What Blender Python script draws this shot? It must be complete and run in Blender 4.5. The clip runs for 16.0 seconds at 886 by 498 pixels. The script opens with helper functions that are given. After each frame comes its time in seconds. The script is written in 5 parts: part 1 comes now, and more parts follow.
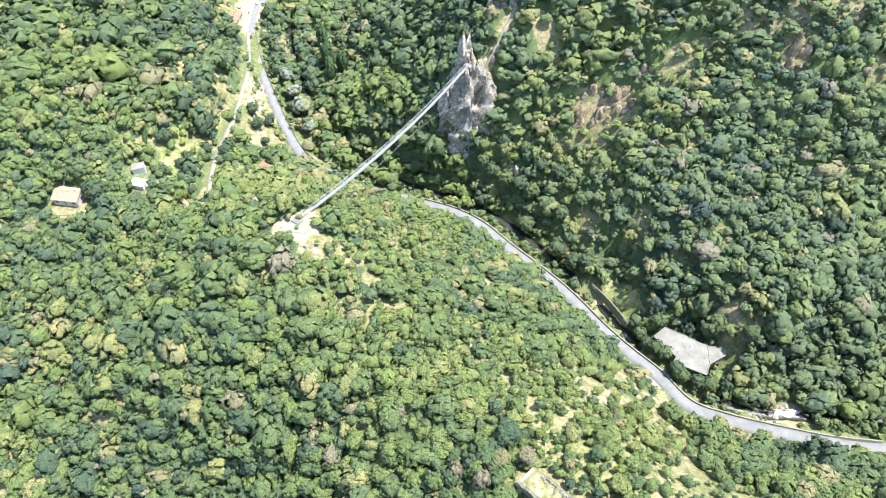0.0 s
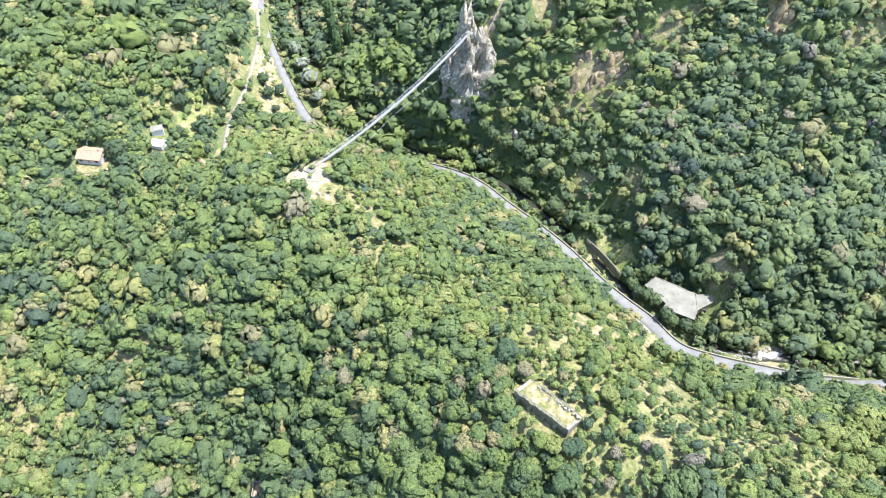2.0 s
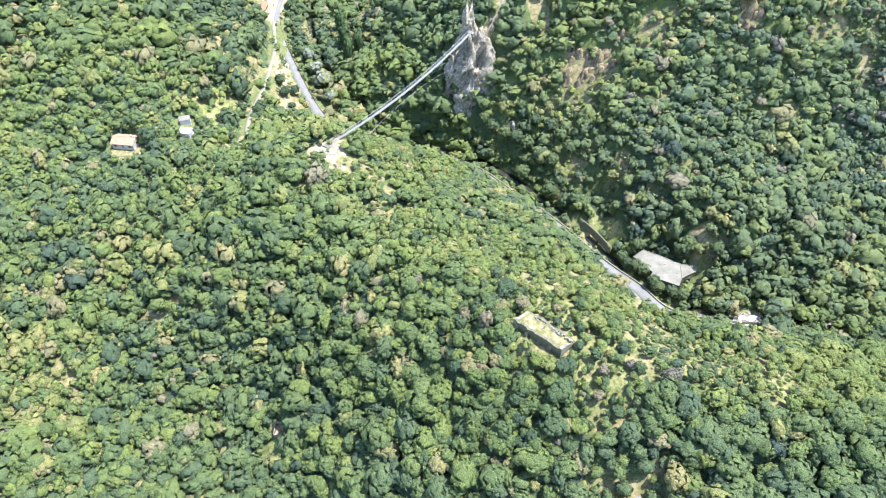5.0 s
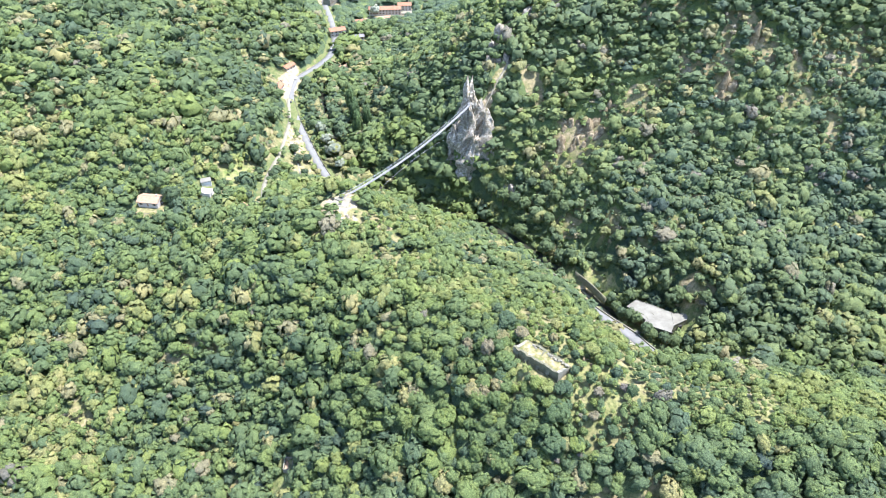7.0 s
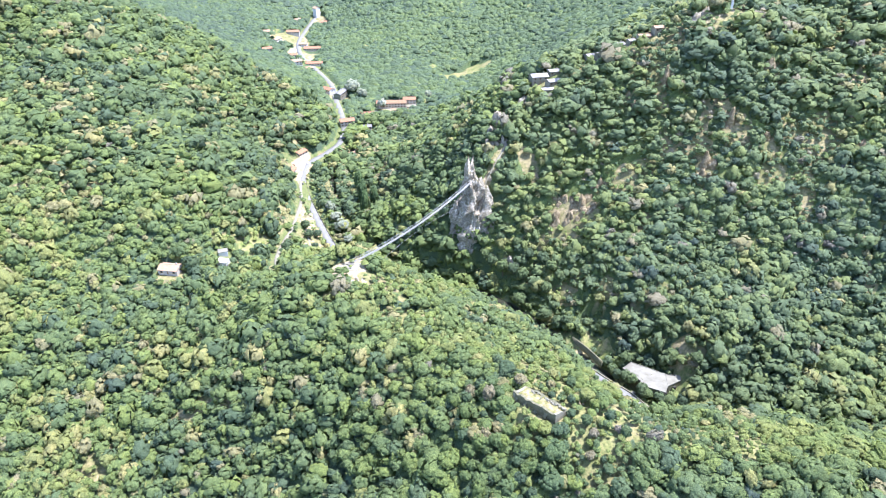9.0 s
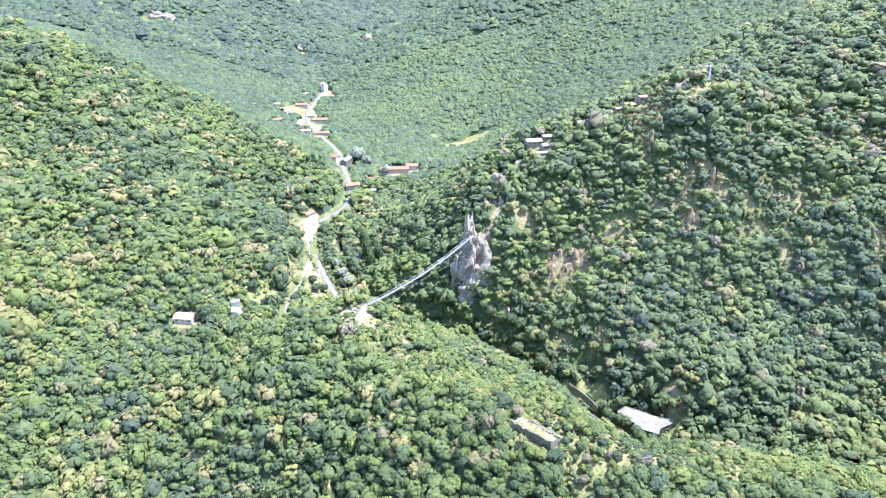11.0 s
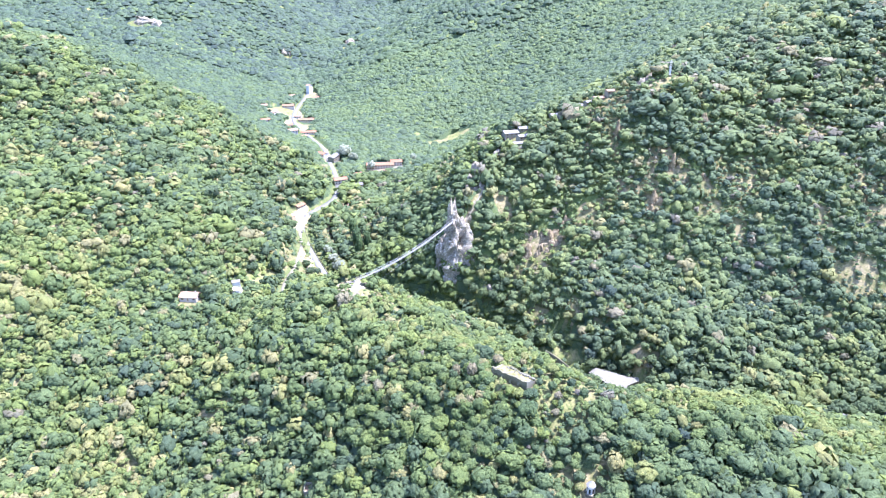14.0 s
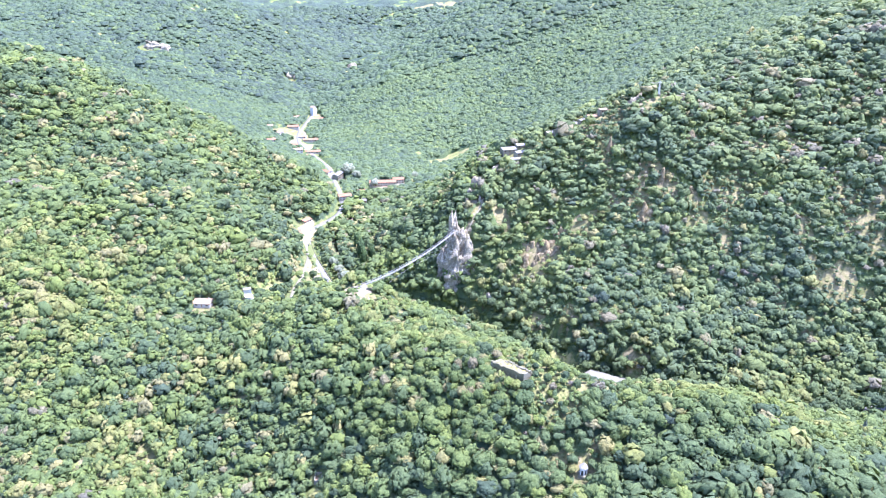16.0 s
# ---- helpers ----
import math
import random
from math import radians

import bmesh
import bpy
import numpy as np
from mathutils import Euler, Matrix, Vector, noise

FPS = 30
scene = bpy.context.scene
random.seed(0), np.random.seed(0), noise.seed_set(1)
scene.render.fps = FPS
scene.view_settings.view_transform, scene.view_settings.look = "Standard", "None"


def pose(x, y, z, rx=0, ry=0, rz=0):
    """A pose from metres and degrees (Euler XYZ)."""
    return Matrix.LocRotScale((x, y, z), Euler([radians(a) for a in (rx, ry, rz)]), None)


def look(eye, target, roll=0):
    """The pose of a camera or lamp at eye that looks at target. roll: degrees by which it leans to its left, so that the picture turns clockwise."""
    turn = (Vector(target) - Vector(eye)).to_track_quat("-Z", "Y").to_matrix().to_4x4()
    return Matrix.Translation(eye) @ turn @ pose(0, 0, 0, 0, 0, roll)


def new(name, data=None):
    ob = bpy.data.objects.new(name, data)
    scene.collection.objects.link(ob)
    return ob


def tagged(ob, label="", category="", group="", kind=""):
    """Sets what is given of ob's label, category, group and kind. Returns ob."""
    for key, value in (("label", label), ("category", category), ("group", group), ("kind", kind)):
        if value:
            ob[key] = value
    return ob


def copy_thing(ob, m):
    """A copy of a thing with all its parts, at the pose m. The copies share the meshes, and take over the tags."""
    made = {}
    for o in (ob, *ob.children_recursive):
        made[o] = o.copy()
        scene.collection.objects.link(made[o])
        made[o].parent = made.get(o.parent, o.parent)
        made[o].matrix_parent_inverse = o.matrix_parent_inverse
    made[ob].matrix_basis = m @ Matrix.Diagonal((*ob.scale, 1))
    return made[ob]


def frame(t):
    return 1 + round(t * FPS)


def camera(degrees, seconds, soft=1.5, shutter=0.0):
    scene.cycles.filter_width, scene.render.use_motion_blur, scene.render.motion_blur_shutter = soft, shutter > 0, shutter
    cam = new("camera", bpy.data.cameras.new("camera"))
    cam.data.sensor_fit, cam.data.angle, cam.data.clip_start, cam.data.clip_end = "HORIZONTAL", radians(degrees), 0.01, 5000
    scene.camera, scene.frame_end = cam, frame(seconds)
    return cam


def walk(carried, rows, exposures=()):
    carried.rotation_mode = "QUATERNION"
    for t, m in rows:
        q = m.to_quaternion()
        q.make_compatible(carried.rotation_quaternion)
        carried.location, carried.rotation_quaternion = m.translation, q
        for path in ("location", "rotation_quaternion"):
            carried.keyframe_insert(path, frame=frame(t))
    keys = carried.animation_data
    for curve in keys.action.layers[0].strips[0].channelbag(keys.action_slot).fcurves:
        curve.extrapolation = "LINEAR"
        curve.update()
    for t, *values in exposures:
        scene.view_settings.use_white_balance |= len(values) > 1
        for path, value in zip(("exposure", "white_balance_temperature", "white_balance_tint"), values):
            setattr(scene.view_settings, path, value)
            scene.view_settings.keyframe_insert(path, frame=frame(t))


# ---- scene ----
cam = camera(68.9, 16.0, soft=1.0)
# 250 m of level flight, backwards over the spur, the lens rising from 50 to 22 degrees below level
METRES, EYE, TILT, LEAN, TURN = 250.0, 290.0, -50.0, 0.0, 0.0
ROWS = [
    (0.0, 0.0, 0.0, 0.0, 0.0, 0.0, -0.0),
    (0.5, -0.002, -0.0197, -0.0239, -0.01, -0.03, 0.01),
    (1.0, -0.0034, -0.0397, -0.0477, -0.0, -0.09, 0.03),
    (1.5, -0.0052, -0.0599, -0.0712, -0.0, -0.14, 0.04),
    (2.0, -0.0066, -0.0801, -0.0955, 0.01, -0.18, 0.05),
    (2.5, -0.0086, -0.1, -0.1202, -0.02, -0.21, 0.06),
    (3.0, -0.0108, -0.1198, -0.1442, -0.04, -0.22, 0.09),
    (5.5, -0.0205, -0.2192, -0.2626, -0.02, 4.65, 0.14),
    (6.0, -0.0225, -0.2396, -0.2867, -0.03, 6.61, 0.14),
    (6.5, -0.0236, -0.2598, -0.3124, -0.01, 8.65, 0.12),
    (7.0, -0.0264, -0.2802, -0.3365, -0.02, 10.68, 0.13),
    (7.5, -0.0276, -0.3001, -0.3601, 0.02, 12.69, 0.13),
    (8.0, -0.0296, -0.3198, -0.3836, 0.01, 14.77, 0.09),
    (8.5, -0.0308, -0.3394, -0.4077, 0.02, 16.89, 0.08),
    (9.0, -0.0323, -0.3592, -0.4318, 0.04, 18.99, 0.07),
    (9.5, -0.034, -0.3792, -0.4555, 0.03, 21.09, 0.04),
    (10.0, -0.035, -0.399, -0.4794, 0.04, 23.19, 0.03),
    (12.5, -0.0408, -0.4974, -0.6024, -0.11, 25.92, 0.3),
    (13.0, -0.0432, -0.5179, -0.6272, -0.73, 25.9, 1.08),
    (13.5, -0.046, -0.5381, -0.6519, -0.98, 25.88, 1.39),
    (14.0, -0.0485, -0.5577, -0.6764, -1.05, 25.85, 1.44),
    (14.5, -0.0508, -0.5772, -0.7004, -1.09, 25.84, 1.5),
    (15.0, -0.0543, -0.5965, -0.7239, -1.13, 25.82, 1.53),
    (15.5, -0.057, -0.6159, -0.7459, -1.1, 26.53, 1.54),
    (16.0, -0.0602, -0.6356, -0.7693, -1.11, 27.9, 1.48),
]
walk(cam, [(t, pose(0, 0, EYE, TILT, LEAN, TURN) @ pose(METRES * x, METRES * y, METRES * z, 90 + pitch, roll, yaw)) for t, x, y, z, yaw, pitch, roll in ROWS],
     exposures=[(0.0, 1.74, 6150, 16), (3.0, 1.68, 6120, 16), (8.0, 1.78, 5920, 20), (12.0, 1.98, 5620, 27), (16.0, 2.08, 5520, 31)])

# ---- light ----
SUN_DIR = Vector((0.48, 0.05, 1.20)).normalized()
world = bpy.data.worlds.new("sky")
scene.world = world
world.use_nodes = True
wn = world.node_tree
sky = wn.nodes.new("ShaderNodeTexSky")
sky.sky_type = "NISHITA"
sky.sun_disc = False
sky.sun_elevation = math.asin(SUN_DIR.z)
sky.sun_rotation = math.atan2(SUN_DIR.x, SUN_DIR.y)
sky.air_density, sky.dust_density = 1.0, 0.8
wn.nodes["Background"].inputs["Strength"].default_value = 0.15
wn.links.new(sky.outputs["Color"], wn.nodes["Background"].inputs["Color"])
sun = new("sun", bpy.data.lights.new("sun", "SUN"))
sun.data.energy, sun.data.angle, sun.data.color = 3.8, radians(0.53), (1.0, 0.96, 0.89)
sun.matrix_world = look((0, 0, 400), Vector((0, 0, 400)) - SUN_DIR)


# ---- materials ----
class Nodes:
    """A small wrapper to write node materials briefly."""

    def __init__(self, name, rough=0.9, spec=0.2):
        self.mat = bpy.data.materials.new(name)
        self.mat.use_nodes = True
        self.t = self.mat.node_tree
        self.b = self.t.nodes["Principled BSDF"]
        self.b.inputs["Roughness"].default_value = rough
        self.b.inputs["Specular IOR Level"].default_value = spec
        self.pos = self.t.nodes.new("ShaderNodeNewGeometry").outputs["Position"]

    def noise(self, scale, detail=4.0, rough=0.6, vec=None):
        n = self.t.nodes.new("ShaderNodeTexNoise")
        n.inputs["Scale"].default_value, n.inputs["Detail"].default_value, n.inputs["Roughness"].default_value = scale, detail, rough
        self.t.links.new(vec or self.pos, n.inputs["Vector"])
        return n.outputs["Fac"]

    def ramp(self, fac, stops):
        r = self.t.nodes.new("ShaderNodeValToRGB")
        el = r.color_ramp.elements
        while len(el) < len(stops):
            el.new(0.5)
        for e, (p, c) in zip(el, stops):
            e.position = p
            e.color = (*c, 1) if len(c) == 3 else c
        self.t.links.new(fac, r.inputs["Fac"])
        return r.outputs["Color"]

    def band(self, fac, lo, hi):
        m = self.t.nodes.new("ShaderNodeMapRange")
        m.inputs["From Min"].default_value, m.inputs["From Max"].default_value = lo, hi
        self.t.links.new(fac, m.inputs["Value"])
        return m.outputs["Result"]

    def mix(self, fac, a, b, mode="MIX"):
        m = self.t.nodes.new("ShaderNodeMix")
        m.data_type, m.blend_type = "RGBA", mode
        for sock, v in ((m.inputs[0], fac), (m.inputs[6], a), (m.inputs[7], b)):
            if isinstance(v, (int, float)):
                sock.default_value = v
            elif isinstance(v, tuple):
                sock.default_value = (*v, 1)
            else:
                self.t.links.new(v, sock)
        return m.outputs[2]

    def math(self, op, a, b=0.0):
        m = self.t.nodes.new("ShaderNodeMath")
        m.operation = op
        for sock, v in ((m.inputs[0], a), (m.inputs[1], b)):
            if isinstance(v, (int, float)):
                sock.default_value = v
            else:
                self.t.links.new(v, sock)
        return m.outputs[0]

    def attr(self, name):
        a = self.t.nodes.new("ShaderNodeAttribute")
        a.attribute_name = name
        return a.outputs["Fac"]

    def rand(self):
        return self.t.nodes.new("ShaderNodeObjectInfo").outputs["Random"]

    def bump(self, height, strength, distance):
        b = self.t.nodes.new("ShaderNodeBump")
        b.inputs["Strength"].default_value, b.inputs["Distance"].default_value = strength, distance
        self.t.links.new(height, b.inputs["Height"])
        self.t.links.new(b.outputs["Normal"], self.b.inputs["Normal"])
        return self

    def color(self, c):
        if isinstance(c, tuple):
            self.b.inputs["Base Color"].default_value = (*c, 1)
        else:
            self.t.links.new(c, self.b.inputs["Base Color"])
        return self


def surface(name, a, b, scale=0.5, rough=0.9, relief=0.3, dist=0.05, spec=0.2, fine=6.0):
    """A plain weathered surface: two tones at a large and a fine scale, with relief."""
    n = Nodes(name, rough, spec)
    big, small = n.noise(scale, 5), n.noise(scale * fine, 4)
    c = n.mix(n.band(big, 0.35, 0.65), a, b)
    c = n.mix(n.band(small, 0.3, 0.75), c, tuple(0.72 * (p + q) / 2 for p, q in zip(a, b)))
    n.color(n.mix(0.45, n.mix(n.band(big, 0.35, 0.65), a, b), c))
    return n.bump(small, relief, dist).mat


# leaf mottling that also paints dark gap shade and lit flecks into colour
LEAF_GAP_SHADE = [(0.34, (0.26, 0.29, 0.31)), (0.45, (0.78, 0.79, 0.80)), (0.55, (1.12, 1.11, 1.08)), (0.66, (1.66, 1.60, 1.46))]
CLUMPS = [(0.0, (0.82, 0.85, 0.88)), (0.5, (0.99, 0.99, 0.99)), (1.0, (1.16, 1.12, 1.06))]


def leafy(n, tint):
    """Leaf colour from a tree's tint, varied clump by clump; fine noise mottles it and paints in dark leaf gaps and lit
    flecks; a little light comes through.
    """
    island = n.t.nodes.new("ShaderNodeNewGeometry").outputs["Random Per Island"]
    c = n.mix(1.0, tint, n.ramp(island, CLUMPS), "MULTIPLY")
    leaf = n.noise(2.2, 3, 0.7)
    c = n.mix(1.0, c, n.ramp(leaf, LEAF_GAP_SHADE), "MULTIPLY")
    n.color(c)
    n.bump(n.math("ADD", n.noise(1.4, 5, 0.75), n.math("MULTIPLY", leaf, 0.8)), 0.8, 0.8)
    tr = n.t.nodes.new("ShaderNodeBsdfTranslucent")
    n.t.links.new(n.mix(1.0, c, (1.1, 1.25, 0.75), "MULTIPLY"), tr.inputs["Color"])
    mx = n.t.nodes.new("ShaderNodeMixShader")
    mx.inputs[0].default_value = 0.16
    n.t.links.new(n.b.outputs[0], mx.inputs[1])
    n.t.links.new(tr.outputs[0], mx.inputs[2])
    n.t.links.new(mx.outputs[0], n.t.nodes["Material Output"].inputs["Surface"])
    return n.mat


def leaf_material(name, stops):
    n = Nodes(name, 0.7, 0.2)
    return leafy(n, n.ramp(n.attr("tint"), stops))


LEAF_STOPS = [(0.0, (0.056, 0.086, 0.072)), (0.3, (0.088, 0.134, 0.074)), (0.55, (0.126, 0.180, 0.071)), (0.75, (0.170, 0.226, 0.067)),
              (0.86, (0.270, 0.264, 0.112)), (0.94, (0.230, 0.222, 0.128)), (1.0, (0.186, 0.182, 0.146))]
SINGLE_STOPS = [(0.0, (0.062, 0.101, 0.061)), (0.35, (0.093, 0.142, 0.061)), (0.7, (0.129, 0.182, 0.059)), (0.88, (0.179, 0.229, 0.061)), (0.95, (0.227, 0.210, 0.107)), (1.0, (0.192, 0.178, 0.147))]
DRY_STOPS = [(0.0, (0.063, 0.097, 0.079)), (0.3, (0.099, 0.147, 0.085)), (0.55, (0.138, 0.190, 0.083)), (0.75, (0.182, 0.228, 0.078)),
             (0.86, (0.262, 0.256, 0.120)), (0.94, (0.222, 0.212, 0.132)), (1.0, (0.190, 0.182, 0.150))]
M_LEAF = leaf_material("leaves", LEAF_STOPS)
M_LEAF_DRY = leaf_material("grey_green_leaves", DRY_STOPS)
M_BARK = surface("bark", (0.10, 0.075, 0.05), (0.17, 0.14, 0.11), 2.0)
M_GREY = surface("dry_twigs", (0.21, 0.18, 0.15), (0.30, 0.27, 0.23), 2.0)


def rock_material(name="rock", stain=(1.0, 1.0, 1.0)):
    n = Nodes(name, 0.9, 0.15)
    big, mid, fine = n.noise(0.09, 6, 0.65), n.noise(0.6, 6, 0.7), n.noise(3.0, 4, 0.7)
    c = n.ramp(big, [(0.3, (0.33, 0.305, 0.235)), (0.5, (0.47, 0.445, 0.36)), (0.7, (0.58, 0.56, 0.48))])
    c = n.mix(1.0, c, stain, "MULTIPLY")
    c = n.mix(n.band(mid, 0.45, 0.62), n.mix(1.0, c, (0.55, 0.51, 0.47), "MULTIPLY"), c)
    c = n.mix(n.math("MULTIPLY", n.band(n.noise(0.25, 5), 0.56, 0.66), 0.6), c, (0.20, 0.19, 0.08))
    n.color(c)
    return n.bump(n.math("ADD", mid, n.math("MULTIPLY", fine, 0.4)), 0.9, 0.8).mat


M_ROCK = rock_material()
M_BROWN_ROCK = rock_material("brown_rock", (0.70, 0.63, 0.50))


def ground_material():
    """Forest floor, dry grass, bare ochre earth and stone, by the ground's own bare and grass masks."""
    n = Nodes("ground", 0.95, 0.1)
    big, mid, fine = n.noise(0.03, 5), n.noise(0.25, 6, 0.65), n.noise(1.6, 4, 0.7)
    floor_c = n.ramp(mid, [(0.3, (0.075, 0.11, 0.038)), (0.5, (0.13, 0.155, 0.062)), (0.7, (0.20, 0.19, 0.10))])
    dry = n.ramp(n.math("ADD", n.math("MULTIPLY", mid, 0.6), n.math("MULTIPLY", big, 0.4)), [(0.36, (0.11, 0.13, 0.05)), (0.47, (0.19, 0.185, 0.085)), (0.55, (0.265, 0.23, 0.13)), (0.66, (0.35, 0.29, 0.20))])
    grass = n.ramp(n.noise(0.12, 6, 0.7), [(0.33, (0.09, 0.145, 0.038)), (0.45, (0.165, 0.195, 0.068)), (0.55, (0.215, 0.222, 0.095)), (0.66, (0.29, 0.255, 0.14))])
    bare = n.band(n.math("ADD", n.attr("bare"), n.math("MULTIPLY", n.math("SUBTRACT", fine, 0.5), 0.7)), 0.35, 0.65)
    lawn = n.band(n.math("ADD", n.attr("lawn"), n.math("MULTIPLY", n.math("SUBTRACT", mid, 0.5), 0.9)), 0.35, 0.65)
    c = n.mix(lawn, n.mix(bare, floor_c, dry), grass)
    pale = n.ramp(mid, [(0.3, (0.20, 0.165, 0.09)), (0.45, (0.32, 0.265, 0.165)), (0.65, (0.42, 0.37, 0.275))])
    chalk = n.band(n.math("ADD", n.math("MULTIPLY", n.attr("lawn"), -1.0), n.math("MULTIPLY", n.math("SUBTRACT", mid, 0.5), 1.2)), 0.3, 0.6)
    c = n.mix(chalk, c, pale)
    c = n.mix(1.0, c, n.ramp(n.noise(0.8, 5, 0.7), [(0.34, (0.50, 0.56, 0.52)), (0.5, (0.98, 0.98, 0.97)), (0.66, (1.25, 1.2, 1.12))]), "MULTIPLY")
    n.color(c)
    return n.bump(fine, 0.6, 0.3).mat


M_GROUND = ground_material()
M_ASPHALT = surface("asphalt", (0.155, 0.160, 0.148), (0.215, 0.220, 0.205), 0.25, 0.85, 0.2, 0.02)
M_GRAVEL = surface("gravel", (0.206, 0.194, 0.140), (0.288, 0.281, 0.211), 0.4, 0.95, 0.4, 0.05)
M_CONCRETE = surface("concrete", (0.157, 0.154, 0.126), (0.236, 0.235, 0.192), 0.22, 0.9, 0.3, 0.03, fine=9)
# darkened to put the church wall's shade into its colour; other walls share it
M_STONE = surface("stone_wall", (0.115, 0.114, 0.072), (0.192, 0.189, 0.122), 0.8, 0.95, 0.9, 0.15)
M_LIGHTSTONE = surface("pale_stone", (0.196, 0.188, 0.140), (0.275, 0.270, 0.208), 0.8, 0.95, 0.8, 0.12)
M_PLASTER = surface("plaster", (0.42, 0.39, 0.34), (0.54, 0.51, 0.46), 0.5, 0.9, 0.2, 0.02)
M_WHITE = surface("white_paint", (0.60, 0.60, 0.58), (0.70, 0.70, 0.68), 0.7, 0.7, 0.1, 0.01)
M_TILE = surface("clay_tiles", (0.255, 0.128, 0.072), (0.340, 0.204, 0.128), 0.7, 0.9, 0.7, 0.08)
M_PALETILE = surface("pale_clay_tiles", (0.304, 0.200, 0.124), (0.376, 0.272, 0.184), 0.7, 0.9, 0.7, 0.08)
M_SLATE = surface("slate", (0.163, 0.163, 0.160), (0.231, 0.228, 0.221), 0.7, 0.7, 0.4, 0.04)
M_STEEL = surface("galvanised_steel", (0.32, 0.34, 0.35), (0.42, 0.44, 0.45), 1.0, 0.5, 0.1, 0.01, 0.4)
M_STEEL.node_tree.nodes["Principled BSDF"].inputs["Metallic"].default_value = 0.4
M_PLANK = surface("grey_planks", (0.19, 0.19, 0.185), (0.26, 0.26, 0.25), 1.2, 0.8, 0.3, 0.02)
M_PALEROOF = surface("pale_stone_roof", (0.27, 0.262, 0.25), (0.37, 0.36, 0.345), 0.6, 0.85, 0.6, 0.06)
M_DARK = surface("dark_opening", (0.03, 0.03, 0.03), (0.05, 0.05, 0.05), 1.0, 0.5)
M_SHUTTER = surface("painted_wood", (0.25, 0.16, 0.10), (0.32, 0.22, 0.15), 1.0, 0.7)
M_GLASS = Nodes("window_glass", 0.08, 0.5).color((0.03, 0.035, 0.04)).mat
M_WATER = surface("stream_water", (0.02, 0.026, 0.016), (0.045, 0.045, 0.03), 0.3, 0.3, 0.8, 0.2, 0.3)
M_FOAM = surface("white_water", (0.300, 0.315, 0.315), (0.450, 0.465, 0.465), 1.0, 0.6, 0.6, 0.1)


# ---- mesh helpers ----
def mesh_np(name, verts, faces, mat, parent=None, attrs=None, smooth=False, rounded_faces=0):
    """One mesh object from arrays: faces is an (n, k) array or a list of such arrays."""
    faces = faces if isinstance(faces, list) else [faces]
    me = bpy.data.meshes.new(name)
    me.vertices.add(len(verts))
    me.vertices.foreach_set("co", np.asarray(verts, np.float32).ravel())
    loops = np.concatenate([f.ravel() for f in faces]).astype(np.int32)
    totals = np.concatenate([np.full(len(f), f.shape[1], np.int32) for f in faces])
    me.loops.add(len(loops))
    me.loops.foreach_set("vertex_index", loops)
    me.polygons.add(len(totals))
    me.polygons.foreach_set("loop_start", np.concatenate([[0], np.cumsum(totals)[:-1]]).astype(np.int32))
    if smooth:
        me.polygons.foreach_set("use_smooth", np.ones(len(totals), bool))
    if rounded_faces:
        me.polygons.foreach_set("use_smooth", np.arange(len(totals)) < rounded_faces)
    me.update(calc_edges=True)
    for key, values in (attrs or {}).items():
        me.attributes.new(key, "FLOAT", "POINT").data.foreach_set("value", np.asarray(values, np.float32))
    me.materials.append(mat)
    ob = new(name, me)
    if parent:
        ob.parent = parent
    return ob


def part(name, bm, material, parent=None, label="", smooth=False):
    me = bpy.data.meshes.new(name)
    bm.to_mesh(me)
    bm.free()
    if smooth:
        me.polygons.foreach_set("use_smooth", np.ones(len(me.polygons), bool))
    me.materials.append(material)
    ob = new(name, me)
    if parent:
        ob.parent = parent
    return tagged(ob, label)


def share(name, mesh, parent, m):
    """Another object on the same mesh, under parent."""
    ob = new(name, mesh)
    ob.parent = parent
    ob.matrix_basis = m
    return ob


def box(bm, x0, x1, y0, y1, z0, z1, bevel=0.0):
    r = bmesh.ops.create_cube(bm, size=1.0, matrix=Matrix.LocRotScale(((x0 + x1) / 2, (y0 + y1) / 2, (z0 + z1) / 2), None, (x1 - x0, y1 - y0, z1 - z0)))
    if bevel:
        edges = list({e for v in r["verts"] for e in v.link_edges})
        bmesh.ops.bevel(bm, geom=edges, offset=bevel, segments=1, affect="EDGES")
    return bm


def prism(bm, pts, z0, z1):
    """An upright prism over the plan polygon pts (anticlockwise)."""
    lo = [bm.verts.new((x, y, z0)) for x, y in pts]
    hi = [bm.verts.new((x, y, z1)) for x, y in pts]
    bm.faces.new(hi)
    bm.faces.new(lo[::-1])
    for i in range(len(pts)):
        j = (i + 1) % len(pts)
        bm.faces.new((lo[i], lo[j], hi[j], hi[i]))
    return bm


def tube(bm, pts, r, sides=5):
    """A round bar along the points."""
    rings = []
    for i, p in enumerate(pts):
        p = Vector(p)
        d = (Vector(pts[min(i + 1, len(pts) - 1)]) - Vector(pts[max(i - 1, 0)])).normalized()
        a = d.cross(Vector((0, 0, 1)))
        a = a.normalized() if a.length > 1e-4 else Vector((1, 0, 0))
        b = d.cross(a)
        rad = r[i] if isinstance(r, (list, tuple)) else r
        rings.append([bm.verts.new(p + rad * (math.cos(2 * math.pi * k / sides) * a + math.sin(2 * math.pi * k / sides) * b)) for k in range(sides)])
    for u, v in zip(rings, rings[1:]):
        for k in range(sides):
            bm.faces.new((u[k], u[(k + 1) % sides], v[(k + 1) % sides], v[k]))
    bm.faces.new(rings[0][::-1])
    bm.faces.new(rings[-1])
    return bm


